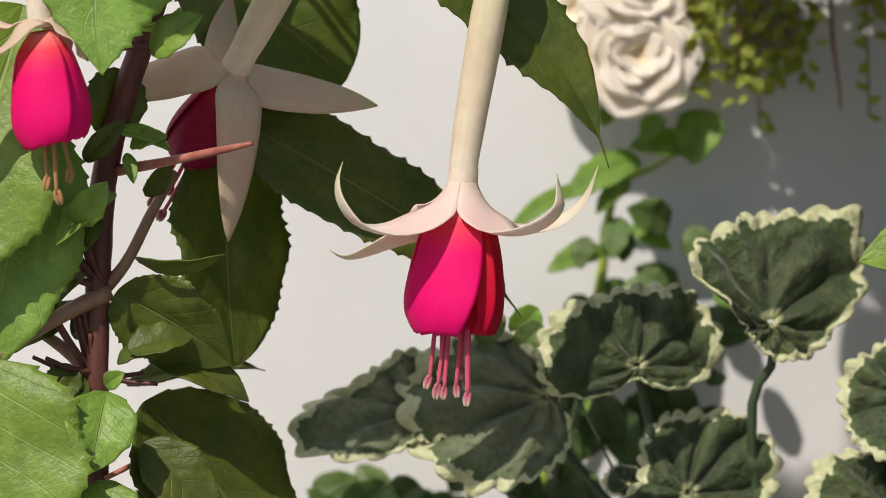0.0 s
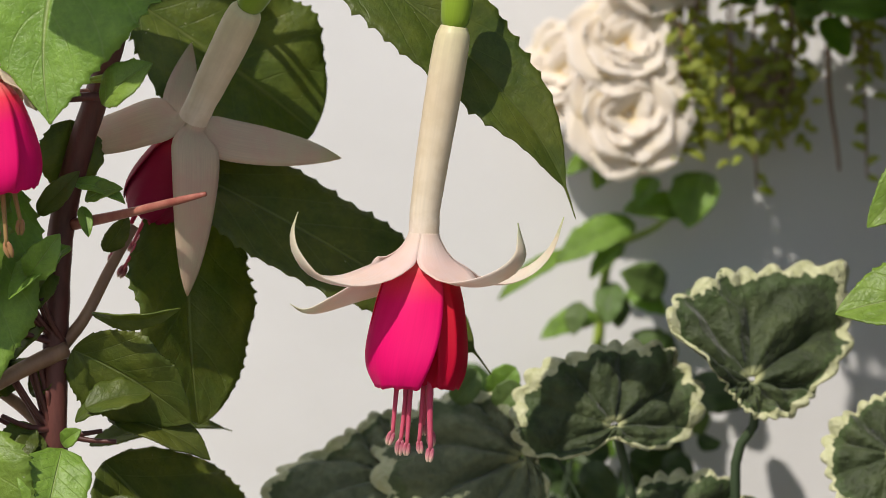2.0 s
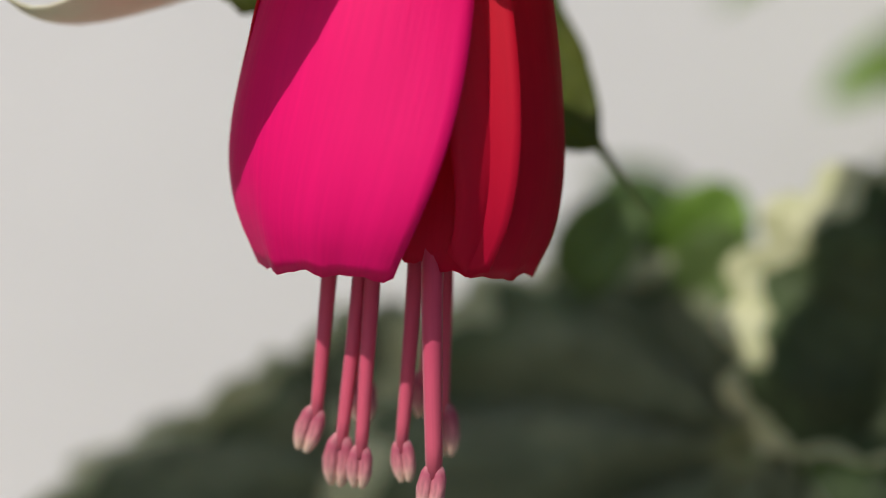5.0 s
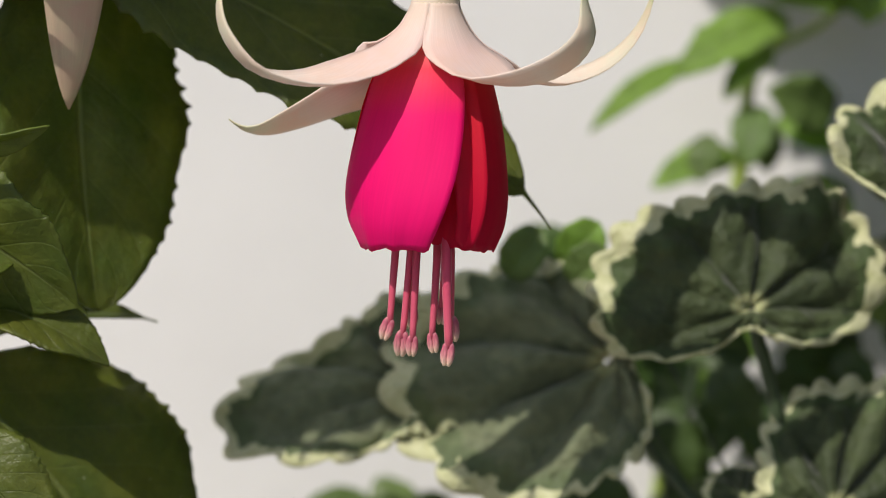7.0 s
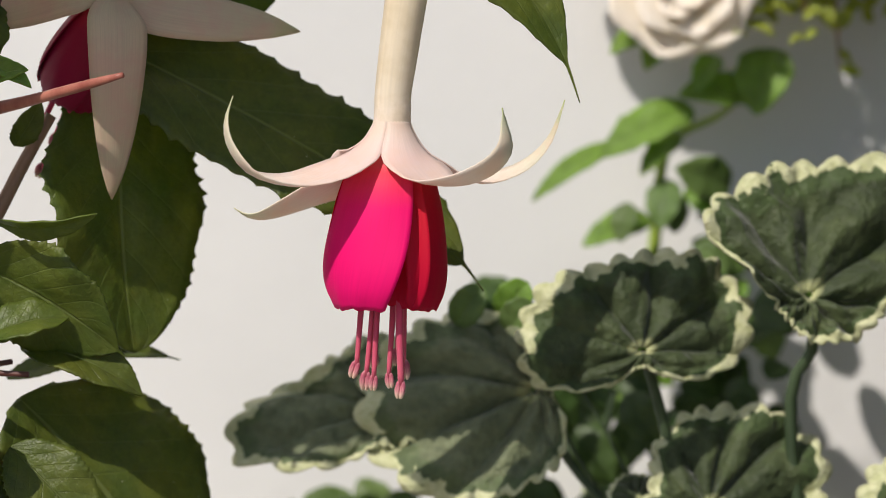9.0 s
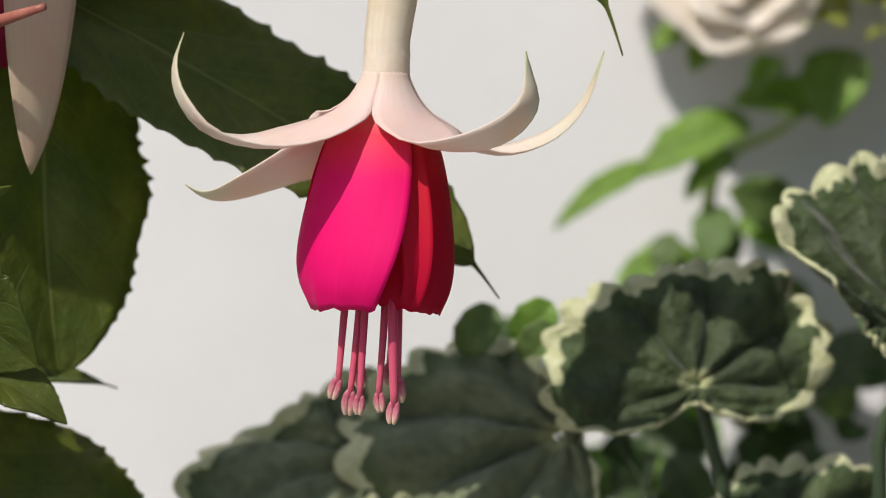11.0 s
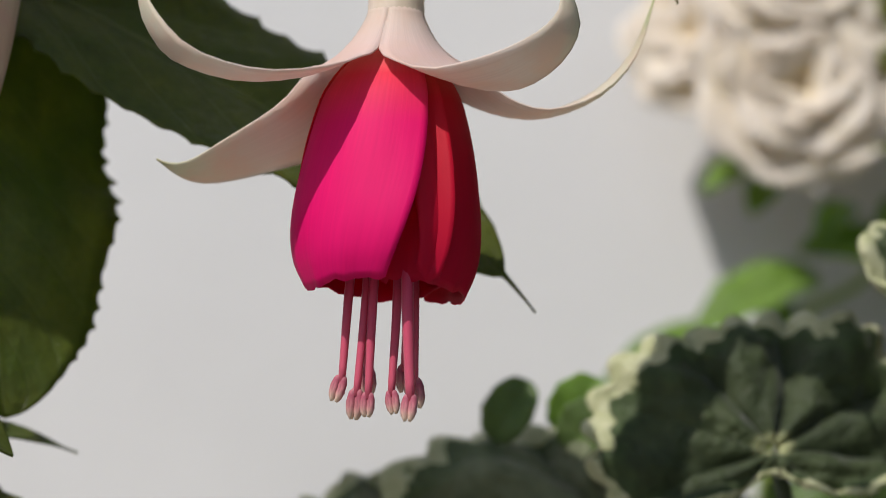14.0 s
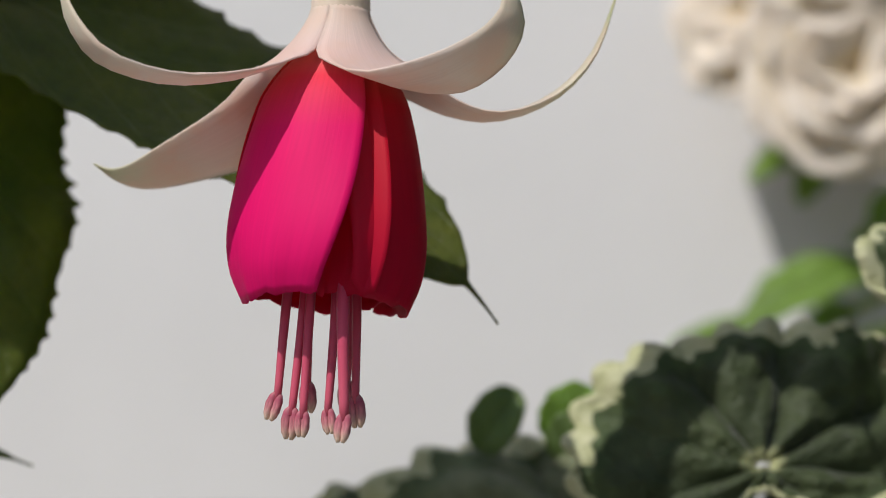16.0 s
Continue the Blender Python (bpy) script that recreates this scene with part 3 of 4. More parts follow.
SECOND_SEPALS = [
    ([(10, 0.318, 0.10), (8, 0.37, -0.05), (4, 0.8, -0.12), (4, 1.8, 0.0), (6, 2.7, 0.08), (7, 3.48, 0.12)], 1.0, dict(cup=-0.2, twist=(20, 48), collar=0.22, sharp=0.85)),
    ([(190, 0.318, 0.10), (186, 0.37, -0.05), (180, 0.8, -0.2), (174, 1.4, -0.85), (169, 2.0, -1.5), (166, 2.5, -2.05)], 1.15, dict(cup=-0.25, twist=(-15, -40), sharp=0.7, collar=0.24)),
    ([(-80, 0.318, 0.10), (-80, 0.37, -0.05), (-76, 0.75, -0.18), (-71, 1.2, -0.7), (-65, 1.6, -1.55), (-61, 1.9, -2.35), (-59, 2.14, -3.03)], 1.1, dict(cup=-0.25, collar=0.26, sharp=0.8, twist=(0, 10))),
    ([(100, 0.318, 0.10), (100, 0.37, -0.05), (98, 0.8, -0.05), (96, 1.5, 0.2), (96, 2.1, 0.7)], 1.0, dict(cup=-0.2, collar=0.3)),
]
SECOND_PETALS = [((a0, a0), (a0 + 125, a0 + 105), -0.3, -2.35, 0.74, 0.88, 1.02) for a0 in (-190, -100, -10, 80)]
SECOND_STAMENS = [(-0.3, -0.2, -3.6, 5), (0.0, -0.3, -3.8, 0), (0.3, 0.0, -3.7, -5), (0.1, 0.3, -3.5, 0)]
fuchsia_flower((-4.66, 1.70, 2.85), (-3.56, 0.40, 5.30), SECOND_SEPALS, SECOND_PETALS, SECOND_STAMENS, M_FADED, "shaded flower with spread dull-cream sepals and crimson bell darkened to stand for shade", mats=(M_BELL_SHADE,))

THIRD_SEPALS = [
    ([(-120, 0.25, 0.0), (-140, 0.6, -0.25), (-165, 1.1, -0.8), (-172, 1.6, -1.6), (-175, 1.95, -2.0), (-176, 2.2, -1.6)], 0.75, dict(cup=0.5, twist=(0, 50), ripple=0.3)),
    ([(-30, 0.25, 0.0), (-30, 0.6, -0.3), (-28, 0.85, -0.7), (-25, 0.95, -1.0)], 0.7, dict(cup=0.4, twist=(0, 30), ripple=0.3)),
    ([(160, 0.25, 0.0), (160, 0.7, -0.15), (160, 1.1, -0.2), (160, 1.3, 0.1)], 0.6, dict(cup=0.4, ripple=0.3)),
    ([(60, 0.25, 0.0), (60, 0.6, -0.3), (60, 0.9, -0.6), (60, 1.1, -0.9)], 0.6, dict(cup=0.4, ripple=0.3)),
]
THIRD_PETALS = [((-205, -205), (-58, -72), -0.3, -2.68, 0.86, 0.97, 1.08, 0.08), ((-110, -105), (25, 15), -0.3, -2.6, 0.85, 0.84, 1.04), ((-20, -20), (110, 100), -0.3, -2.6, 0.85, 0.88, 1.02), ((80, 80), (200, 195), -0.3, -2.6, 0.85, 0.84, 1.0)]
THIRD_STAMENS = [(-0.25, -0.1, -3.4, 14), (-0.1, -0.2, -3.7, -10), (0.25, 0.1, -3.3, 10)]
fuchsia_flower((-8.92, -0.30, 4.08), (-9.42, -0.30, 8.09), THIRD_SEPALS, THIRD_PETALS, THIRD_STAMENS, M_FADED, "ageing flower with withered sepals and magenta bell", 0.27, dry=True)

# main stem and branches
put_stalk(fuchsia, [(-5.4, 1.4, 9.5, 0.2), (-5.8, 1.5, 6.8, 0.22), (-6.33, 1.50, 4.50, 0.25), (-7.28, 1.80, 1.33, 0.28), (-7.52, 2.00, -1.16, 0.28), (-7.55, 2.00, -4.11, 0.27), (-7.5, 2, -9, 0.28), (-7.3, 2, -25, 0.32), (-7.5, 2, -50.5, 0.4)], M_STEM, "stem", "dark red-brown woody stem", 60, 14, 0.06)
# stalk of the unseen leaf added to shade the second flower
put_stalk(fuchsia, [(-5.2, -3.2, 9.5, 0.05), (-5.1, -1.0, 9.9, 0.06), (-5.5, 1.4, 9.2, 0.08)], M_PETIOLE, "leaf_stalk", n=8)
put_stalk(fuchsia, [(-7.15, 1.70, 0.67, 0.13), (-6.13, 0.90, 0.95, 0.10), (-5.05, 0.10, 1.28, 0.085), (-4.45, -0.30, 1.46, 0.05)], M_PETIOLE, "leaf_stalk", "peach-red leaf stalk")
put_stalk(fuchsia, [(-7.31, 1.90, -2.00, 0.2), (-8.11, 1.60, -2.34, 0.18), (-8.91, 1.20, -2.73, 0.16), (-9.74, 0.80, -3.23, 0.12)], M_TWIG, "branch", "pale brown side branch")
put_stalk(fuchsia, [(-7.50, 2.00, -4.02, 0.16), (-8.17, 2.20, -3.35, 0.14), (-8.84, 2.40, -2.89, 0.11)], M_TWIG, "branch")
put_stalk(fuchsia, [(-7.48, 2.00, -2.05, 0.16), (-6.92, 2.00, -1.35, 0.13), (-6.36, 2.30, -0.30, 0.12), (-5.85, 2.50, 0.57, 0.1)], M_TWIG, "branch")
put_stalk(fuchsia, [(-6.31, 1.50, 3.37, 0.11), (-6.72, 1.30, 3.40, 0.1), (-7.36, 1.00, 3.38, 0.1)], M_STEM, "branch")
put_stalk(fuchsia, [(-5.7, 1.5, 7.2, 0.12), (-4.33, 1.30, 5.87, 0.1), (-3.43, 1.20, 6.06, 0.08), (-2.64, 1.40, 6.30, 0.07)], M_STEM, "branch")
put_stalk(fuchsia, [(-3.02, -0.26, 6.50, 0.06), (-3.0, -0.3, 7.2, 0.06), (-4.4, -0.6, 8.6, 0.07), (-5.6, 1.4, 9.0, 0.09)], M_PETIOLE, "flower_stalk")
put_stalk(fuchsia, [(-9.75, -0.3, 8.6, 0.06), (-9.7, -0.1, 9.6, 0.06), (-8.0, 0.8, 10.2, 0.07), (-5.6, 1.4, 9.4, 0.09)], M_PETIOLE, "flower_stalk")
for tip in ((-8.39, 1.60, -1.52), (-8.13, 1.60, -0.96), (-7.84, 1.40, -0.87)):
    root = (-7.37, 1.90, -1.87)
    mid = [(a + b) / 2 for a, b in zip(root, tip)]
    put_stalk(fuchsia, [(*root, 0.09), (mid[0], mid[1], mid[2] - 0.08, 0.06), (*tip, 0.05)], M_STEM, "leaf_stalk", n=8)
for tip in ((-8.37, 1.70, -2.66), (-7.99, 1.70, -2.44), (-8.67, 1.40, -3.37), (-6.56, 1.60, -3.73), (-6.26, 1.50, -3.95)):
    root = (-7.62, 1.90, -3.74)
    mid = [(a + b) / 2 for a, b in zip(root, tip)]
    put_stalk(fuchsia, [(*root, 0.09), (mid[0], mid[1], mid[2] - 0.08, 0.06), (*tip, 0.05)], M_STEM, "leaf_stalk", n=8)
put_stalk(fuchsia, [(-6.80, 1.30, 3.72, 0.05), (-6.15, 1.10, 3.80, 0.045), (-5.70, 0.90, 4.15, 0.04)], M_VSTEM, "leaf_stalk", n=8)
put_stalk(fuchsia, [(-7.37, 1.60, -6.04, 0.06), (-6.85, 1.50, -5.76, 0.06), (-6.49, 1.30, -5.53, 0.05)], M_PETIOLE, "leaf_stalk", n=8)
put_stalk(fuchsia, [(-11.89, 2.60, -6.06, 0.05), (-10.99, 2.40, -6.58, 0.07), (-9.35, 2.20, -7.22, 0.09)], M_PETIOLE, "leaf_stalk", n=8)

put_stalk(fuchsia, [(-7.52, 1.95, -1.80, 0.080), (-7.90, 1.80, -1.45, 0.060), (-8.28, 1.60, -0.95, 0.045)], M_STEM, "leaf_stalk", n=8)
put_stalk(fuchsia, [(-7.52, 1.95, -1.80, 0.080), (-7.84, 1.80, -1.38, 0.060), (-8.17, 1.60, -0.80, 0.045)], M_STEM, "leaf_stalk", n=8)
put_stalk(fuchsia, [(-7.52, 1.95, -1.80, 0.080), (-7.73, 1.80, -1.38, 0.060), (-7.95, 1.60, -0.80, 0.045)], M_STEM, "leaf_stalk", n=8)
put_stalk(fuchsia, [(-7.52, 1.95, -1.80, 0.080), (-8.10, 1.80, -1.71, 0.060), (-8.68, 1.60, -1.47, 0.045)], M_STEM, "leaf_stalk", n=8)
put_stalk(fuchsia, [(-7.70, 1.95, -3.96, 0.085), (-8.01, 1.90, -3.37, 0.060), (-8.45, 1.70, -2.68, 0.045)], M_STEM, "leaf_stalk", n=8)
put_stalk(fuchsia, [(-7.70, 1.95, -3.96, 0.085), (-7.86, 1.90, -3.18, 0.060), (-8.15, 1.70, -2.29, 0.045)], M_STEM, "leaf_stalk", n=8)
put_stalk(fuchsia, [(-7.70, 1.95, -3.96, 0.085), (-7.73, 1.90, -3.13, 0.060), (-7.89, 1.70, -2.20, 0.045)], M_STEM, "leaf_stalk", n=8)
put_stalk(fuchsia, [(-7.70, 1.95, -3.96, 0.085), (-7.65, 1.90, -3.46, 0.060), (-7.72, 1.70, -2.87, 0.045)], M_STEM, "leaf_stalk", n=8)
put_stalk(fuchsia, [(-7.70, 1.95, -3.96, 0.085), (-8.26, 1.90, -3.73, 0.060), (-8.94, 1.70, -3.39, 0.045)], M_STEM, "leaf_stalk", n=8)
put_stalk(fuchsia, [(-7.21, 1.60, 3.41, 0.100), (-6.89, 1.50, 3.46, 0.100), (-6.61, 1.50, 3.44, 0.090)], M_PETIOLE, "leaf_stalk", n=8)
put_stalk(fuchsia, [(-6.81, 1.30, 3.76, 0.050), (-6.26, 1.20, 3.91, 0.045), (-5.88, 1.10, 4.20, 0.040)], M_VSTEM, "leaf_stalk", n=8)

LEAVES = [  # base, tip, width, facing, material, extra
    ((-5.63, 0.22, 8.99), (-7.67, -1.00, 2.93), 5.4, (-0.09, -1.57, 1.32), M_LEAF, dict(arch=0.03, fold=0.1, bow=0.135, a=0.4, b=1.0)),
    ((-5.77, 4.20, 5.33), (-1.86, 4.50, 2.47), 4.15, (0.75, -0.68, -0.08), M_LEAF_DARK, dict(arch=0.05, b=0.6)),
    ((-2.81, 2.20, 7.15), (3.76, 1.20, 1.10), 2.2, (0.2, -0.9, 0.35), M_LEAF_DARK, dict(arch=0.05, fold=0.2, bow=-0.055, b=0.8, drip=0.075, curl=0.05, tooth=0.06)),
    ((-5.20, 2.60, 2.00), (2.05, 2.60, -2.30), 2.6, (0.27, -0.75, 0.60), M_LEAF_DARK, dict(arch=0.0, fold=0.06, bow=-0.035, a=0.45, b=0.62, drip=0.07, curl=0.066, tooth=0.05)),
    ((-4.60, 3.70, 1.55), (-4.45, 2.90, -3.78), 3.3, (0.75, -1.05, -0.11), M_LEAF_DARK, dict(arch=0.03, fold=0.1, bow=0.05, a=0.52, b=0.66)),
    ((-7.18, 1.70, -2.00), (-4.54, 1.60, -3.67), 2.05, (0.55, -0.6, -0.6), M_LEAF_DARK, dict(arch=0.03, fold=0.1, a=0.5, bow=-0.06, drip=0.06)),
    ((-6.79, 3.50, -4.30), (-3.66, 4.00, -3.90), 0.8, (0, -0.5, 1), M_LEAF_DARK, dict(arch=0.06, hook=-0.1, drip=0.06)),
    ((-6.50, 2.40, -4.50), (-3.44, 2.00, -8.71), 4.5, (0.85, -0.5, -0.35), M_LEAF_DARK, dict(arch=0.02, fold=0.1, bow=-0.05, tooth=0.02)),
    ((-9.20, 1.60, 4.22), (-12.26, 0.50, -2.43), 4.05, (-0.1, -1, 0.2), M_LEAF, dict(arch=0.03, fold=0.2, bite=0.15, bow=-0.05)),
    ((-8.72, 1.90, 1.78), (-10.16, 0.70, -3.66), 2.9, (0.1, -1, 0.2), M_LEAF, dict(arch=0.03, fold=0.12)),
    ((-10.17, 0.60, -3.29), (-9.56, -0.40, -8.77), 4.05, (0.0, -1, 0.35), M_LEAF, dict(arch=0.04, fold=0.28, a=0.45)),
    ((-7.42, 0.40, -3.94), (-7.81, -0.30, -5.58), 1.5, (0, -1, 0.3), M_LEAF, dict(teeth=7)),
    ((-7.62, 0.20, -5.83), (-7.13, -0.50, -7.55), 1.4, (0, -1, 0.3), M_LEAF, dict(teeth=7)),
    ((-9.98, 3.6, 2.39), (-14.4, 0.53, 0.02), 1.85, (-1.0, -1.63, 0.79), M_LEAF, dict(arch=0.02, fold=0.0, bow=0.16, a=0.35, b=1.1, drip=0.04, tooth=0.05)),
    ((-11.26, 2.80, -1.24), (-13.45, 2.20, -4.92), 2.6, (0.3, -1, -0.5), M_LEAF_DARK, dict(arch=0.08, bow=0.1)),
    ((-8.94, 1.46, 6.92), (-13.44, 0.68, 2.98), 1.22, (-0.01, -1.18, 0.8), M_LEAF, dict(arch=0.02, fold=0.0, bow=0.16, a=0.5, b=1.1, drip=0.12, tooth=0.07, bite=0.12)),
    ((-11.84, 2.60, -6.02), (-15.14, 2.00, -7.09), 1.5, (0, -0.8, 0.8), M_LEAF, {}),
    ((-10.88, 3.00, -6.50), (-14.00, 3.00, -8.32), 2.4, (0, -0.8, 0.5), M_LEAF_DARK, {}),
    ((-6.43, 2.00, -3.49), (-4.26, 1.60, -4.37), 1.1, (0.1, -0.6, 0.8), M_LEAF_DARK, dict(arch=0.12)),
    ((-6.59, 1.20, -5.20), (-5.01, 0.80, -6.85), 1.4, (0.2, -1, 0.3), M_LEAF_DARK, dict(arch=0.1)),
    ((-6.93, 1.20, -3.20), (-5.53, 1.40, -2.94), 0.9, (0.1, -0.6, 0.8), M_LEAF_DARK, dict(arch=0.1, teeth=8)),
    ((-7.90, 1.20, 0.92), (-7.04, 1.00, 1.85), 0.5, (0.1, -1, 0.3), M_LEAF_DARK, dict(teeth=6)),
    ((-8.11, 0.60, -0.36), (-7.46, 0.20, 0.59), 0.7, (0.1, -1, 0.3), M_LEAF, dict(teeth=6)),
    ((-6.78, 1.30, -1.18), (-4.95, 0.30, -0.98), 0.5, (0.5, -0.8, -0.4), M_LEAF_DARK, dict(teeth=8, arch=0.12)),
    ((-8.31, 2.40, -2.77), (-9.41, 2.20, -2.42), 1.0, (0, -1, 0.4), M_LEAF_DARK, dict(teeth=8)),
    ((-8.06, 1.80, -3.60), (-8.64, 1.40, -4.45), 0.8, (0, -1, 0.3), M_LEAF_DARK, dict(teeth=8)),
    ((-11.33, 2.60, -3.70), (-11.49, 2.40, -4.75), 0.9, (0, -1, 0.3), M_LEAF_DARK, dict(teeth=8)),
    ((-6.59, -0.60, 3.31), (-5.58, -0.80, 4.18), 0.85, (-0.3, -0.9, 0.6), M_LEAF, dict(teeth=7)),
    ((-6.92, 1.20, 1.22), (-6.14, 0.90, 1.48), 0.5, (0.1, -0.7, 0.7), M_LEAF, dict(teeth=6)),
    ((-7.22, 2.00, 2.87), (-7.35, 2.00, 1.27), 1.4, (0.2, -1, 0.1), M_LEAF_DARK, dict(teeth=9)),
    # added leaf above the view, square to the sun, shades the second flower
    ((-5.2, -3.2, 9.5), (-10.2, -3.8, 9.3), 3.2, (-0.6, -0.76, 1.06), M_LEAF, dict(arch=0.03, fold=0.1)),
    ((-7.24, 1.20, 0.24), (-8.52, 0.40, -0.80), 0.85, (-0.5, -0.6, 0.7), M_LEAF, dict(arch=0.08, teeth=9)),
    ((-7.54, 1.90, -0.22), (-8.27, 1.40, -1.30), 0.6, (0.1, -0.9, 0.4), M_LEAF_DARK, dict(arch=0.1, teeth=8)),
    ((-8.60, 2.10, -2.25), (-7.63, 1.90, -1.36), 0.75, (0.1, -0.6, 0.8), M_LEAF_DARK, dict(arch=0.12, teeth=8)),
    ((-9.07, 2.30, -2.52), (-8.60, 2.20, -1.93), 0.6, (0.1, -0.9, 0.4), M_LEAF_DARK, dict(arch=0.1, teeth=7)),
    ((-8.74, 2.20, -2.75), (-7.75, 2.00, -2.34), 0.55, (0.1, -0.5, 0.9), M_LEAF_DARK, dict(arch=0.12, teeth=8)),
    ((-8.07, 2.20, -2.99), (-7.46, 1.90, -2.47), 0.6, (0.2, -0.7, 0.6), M_LEAF_DARK, dict(arch=0.1, teeth=7)),
    ((-9.44, 2.20, -3.47), (-8.66, 1.80, -2.98), 0.5, (0, -0.5, 0.9), M_LEAF_DARK, dict(arch=0.12, teeth=8)),
    ((-7.81, 1.70, -3.88), (-8.53, 1.30, -4.48), 0.7, (0.1, -0.9, 0.4), M_LEAF_DARK, dict(arch=0.1, teeth=8)),
    ((-7.23, 1.50, 1.53), (-6.09, 0.90, 1.17), 0.5, (0.1, -0.6, 0.8), M_LEAF, dict(arch=0.14, teeth=7)),
    ((-6.99, 1.40, 1.07), (-6.85, 1.00, 0.45), 0.3, (0.1, -0.9, 0.4), M_LEAF, dict(arch=0.1, teeth=5)),
    ((-6.50, 2.30, 0.05), (-6.00, 2.10, 0.85), 0.5, (0.4, -0.8, 0.2), M_LEAF_DARK, dict(arch=0.1, teeth=9)),
    ((-7.12, 1.70, -3.54), (-6.10, 1.40, -3.16), 0.75, (0.1, -0.5, 0.9), M_LEAF_DARK, dict(arch=0.14, teeth=8)),
    ((-7.41, 1.20, -3.94), (-7.01, 0.90, -3.61), 0.4, (0.1, -0.9, 0.4), M_LEAF, dict(arch=0.12, teeth=5)),
    ((-7.25, 2.20, 1.66), (-6.92, 2.40, 2.55), 0.5, (0.1, -0.9, 0.4), M_LEAF_DARK, dict(arch=0.1, teeth=7)),
    ((-5.81, 2.20, -6.49), (-6.73, 2.00, -8.62), 2.4, (0.0, -1, 0.1), M_LEAF_DARK, {}),
]
for k, (base, tip, width, facing, mat, kw) in enumerate(LEAVES):
    put_leaf(fuchsia, base, tip, width, facing, mat, 10 + k, **kw)


# ---- variegated geranium ----
geranium = thing("geranium_plant", "variegated geranium with ruffled dark leaves and cream margins", "plant", V(6, 5, -50))


def round_leaf_mesh(name, radii, seed, ruffle, lifts, mat):
    """A crenate, pleated leaf round its stalk, in the local xy plane: radii at even steps of the angle; lifts bend a lobe up or down: angle, height, spread."""
    rng = np.random.RandomState(seed)
    n, m = 18, 181
    r = np.linspace(0.03, 1, n) ** 0.9
    th = np.linspace(0, 2 * math.pi, m)
    ring = np.interp(np.degrees(th), np.linspace(0, 360, len(radii) + 1), [*radii, radii[0]])
    soft = np.exp(-(np.arange(-6, 7) / 3.2) ** 2)
    ring = np.convolve(np.concatenate([ring[-7:-1], ring, ring[1:7]]), soft / soft.sum(), "valid")
    R, T = np.meshgrid(r, th, indexing="ij")
    f1, f2, f3, f4 = rng.rand(4) * 6.28
    size = max(radii)
    cren = 1 + 0.05 * R ** 6 * (np.abs(np.sin(T * 13 + 0.6 * np.sin(3 * T + f3))) * 2 - 1)
    rad = R * cren * ring[None, :]
    far = rad / size
    pleat = np.abs(np.sin(T * 4.5 + 0.5 * np.sin(2 * T + f4) + 0.35 * np.sin(4.0 * R + 3 * T + f3) * R)) ** 0.75
    z = 0.22 * size * (0.75 + 0.35 * np.sin(2 * T + f1)) * (pleat - 0.6) * (1 - np.exp(-3.0 * far)) * (1.15 - 0.4 * R)
    z -= 0.09 * size * far ** 2
    z += ruffle * size * R ** 4 * far * (np.sin(7 * T + f1) + 0.6 * np.sin(12 * T + f2) + 0.4 * np.sin(19 * T + f3))
    z += 0.022 * size * np.sin(8 * T + 9 * R + f4) * np.sin(R * math.pi) + 0.014 * size * np.sin(15 * T - 13 * R + f1) * R + 0.008 * size * np.sin(23 * T + 17 * R + f2) * R
    for angle, height, spread in lifts:
        d = (np.degrees(T) - angle + 180) % 360 - 180
        z += height * R ** 1.6 * np.exp(-(d / spread) ** 2)
    P = np.stack([rad * np.cos(T), rad * np.sin(T), z], -1) * 0.01
    v, f, uv = sheet(P.transpose(1, 0, 2), 0.0005)
    return mesh_of(name, v, f, uv, mat)


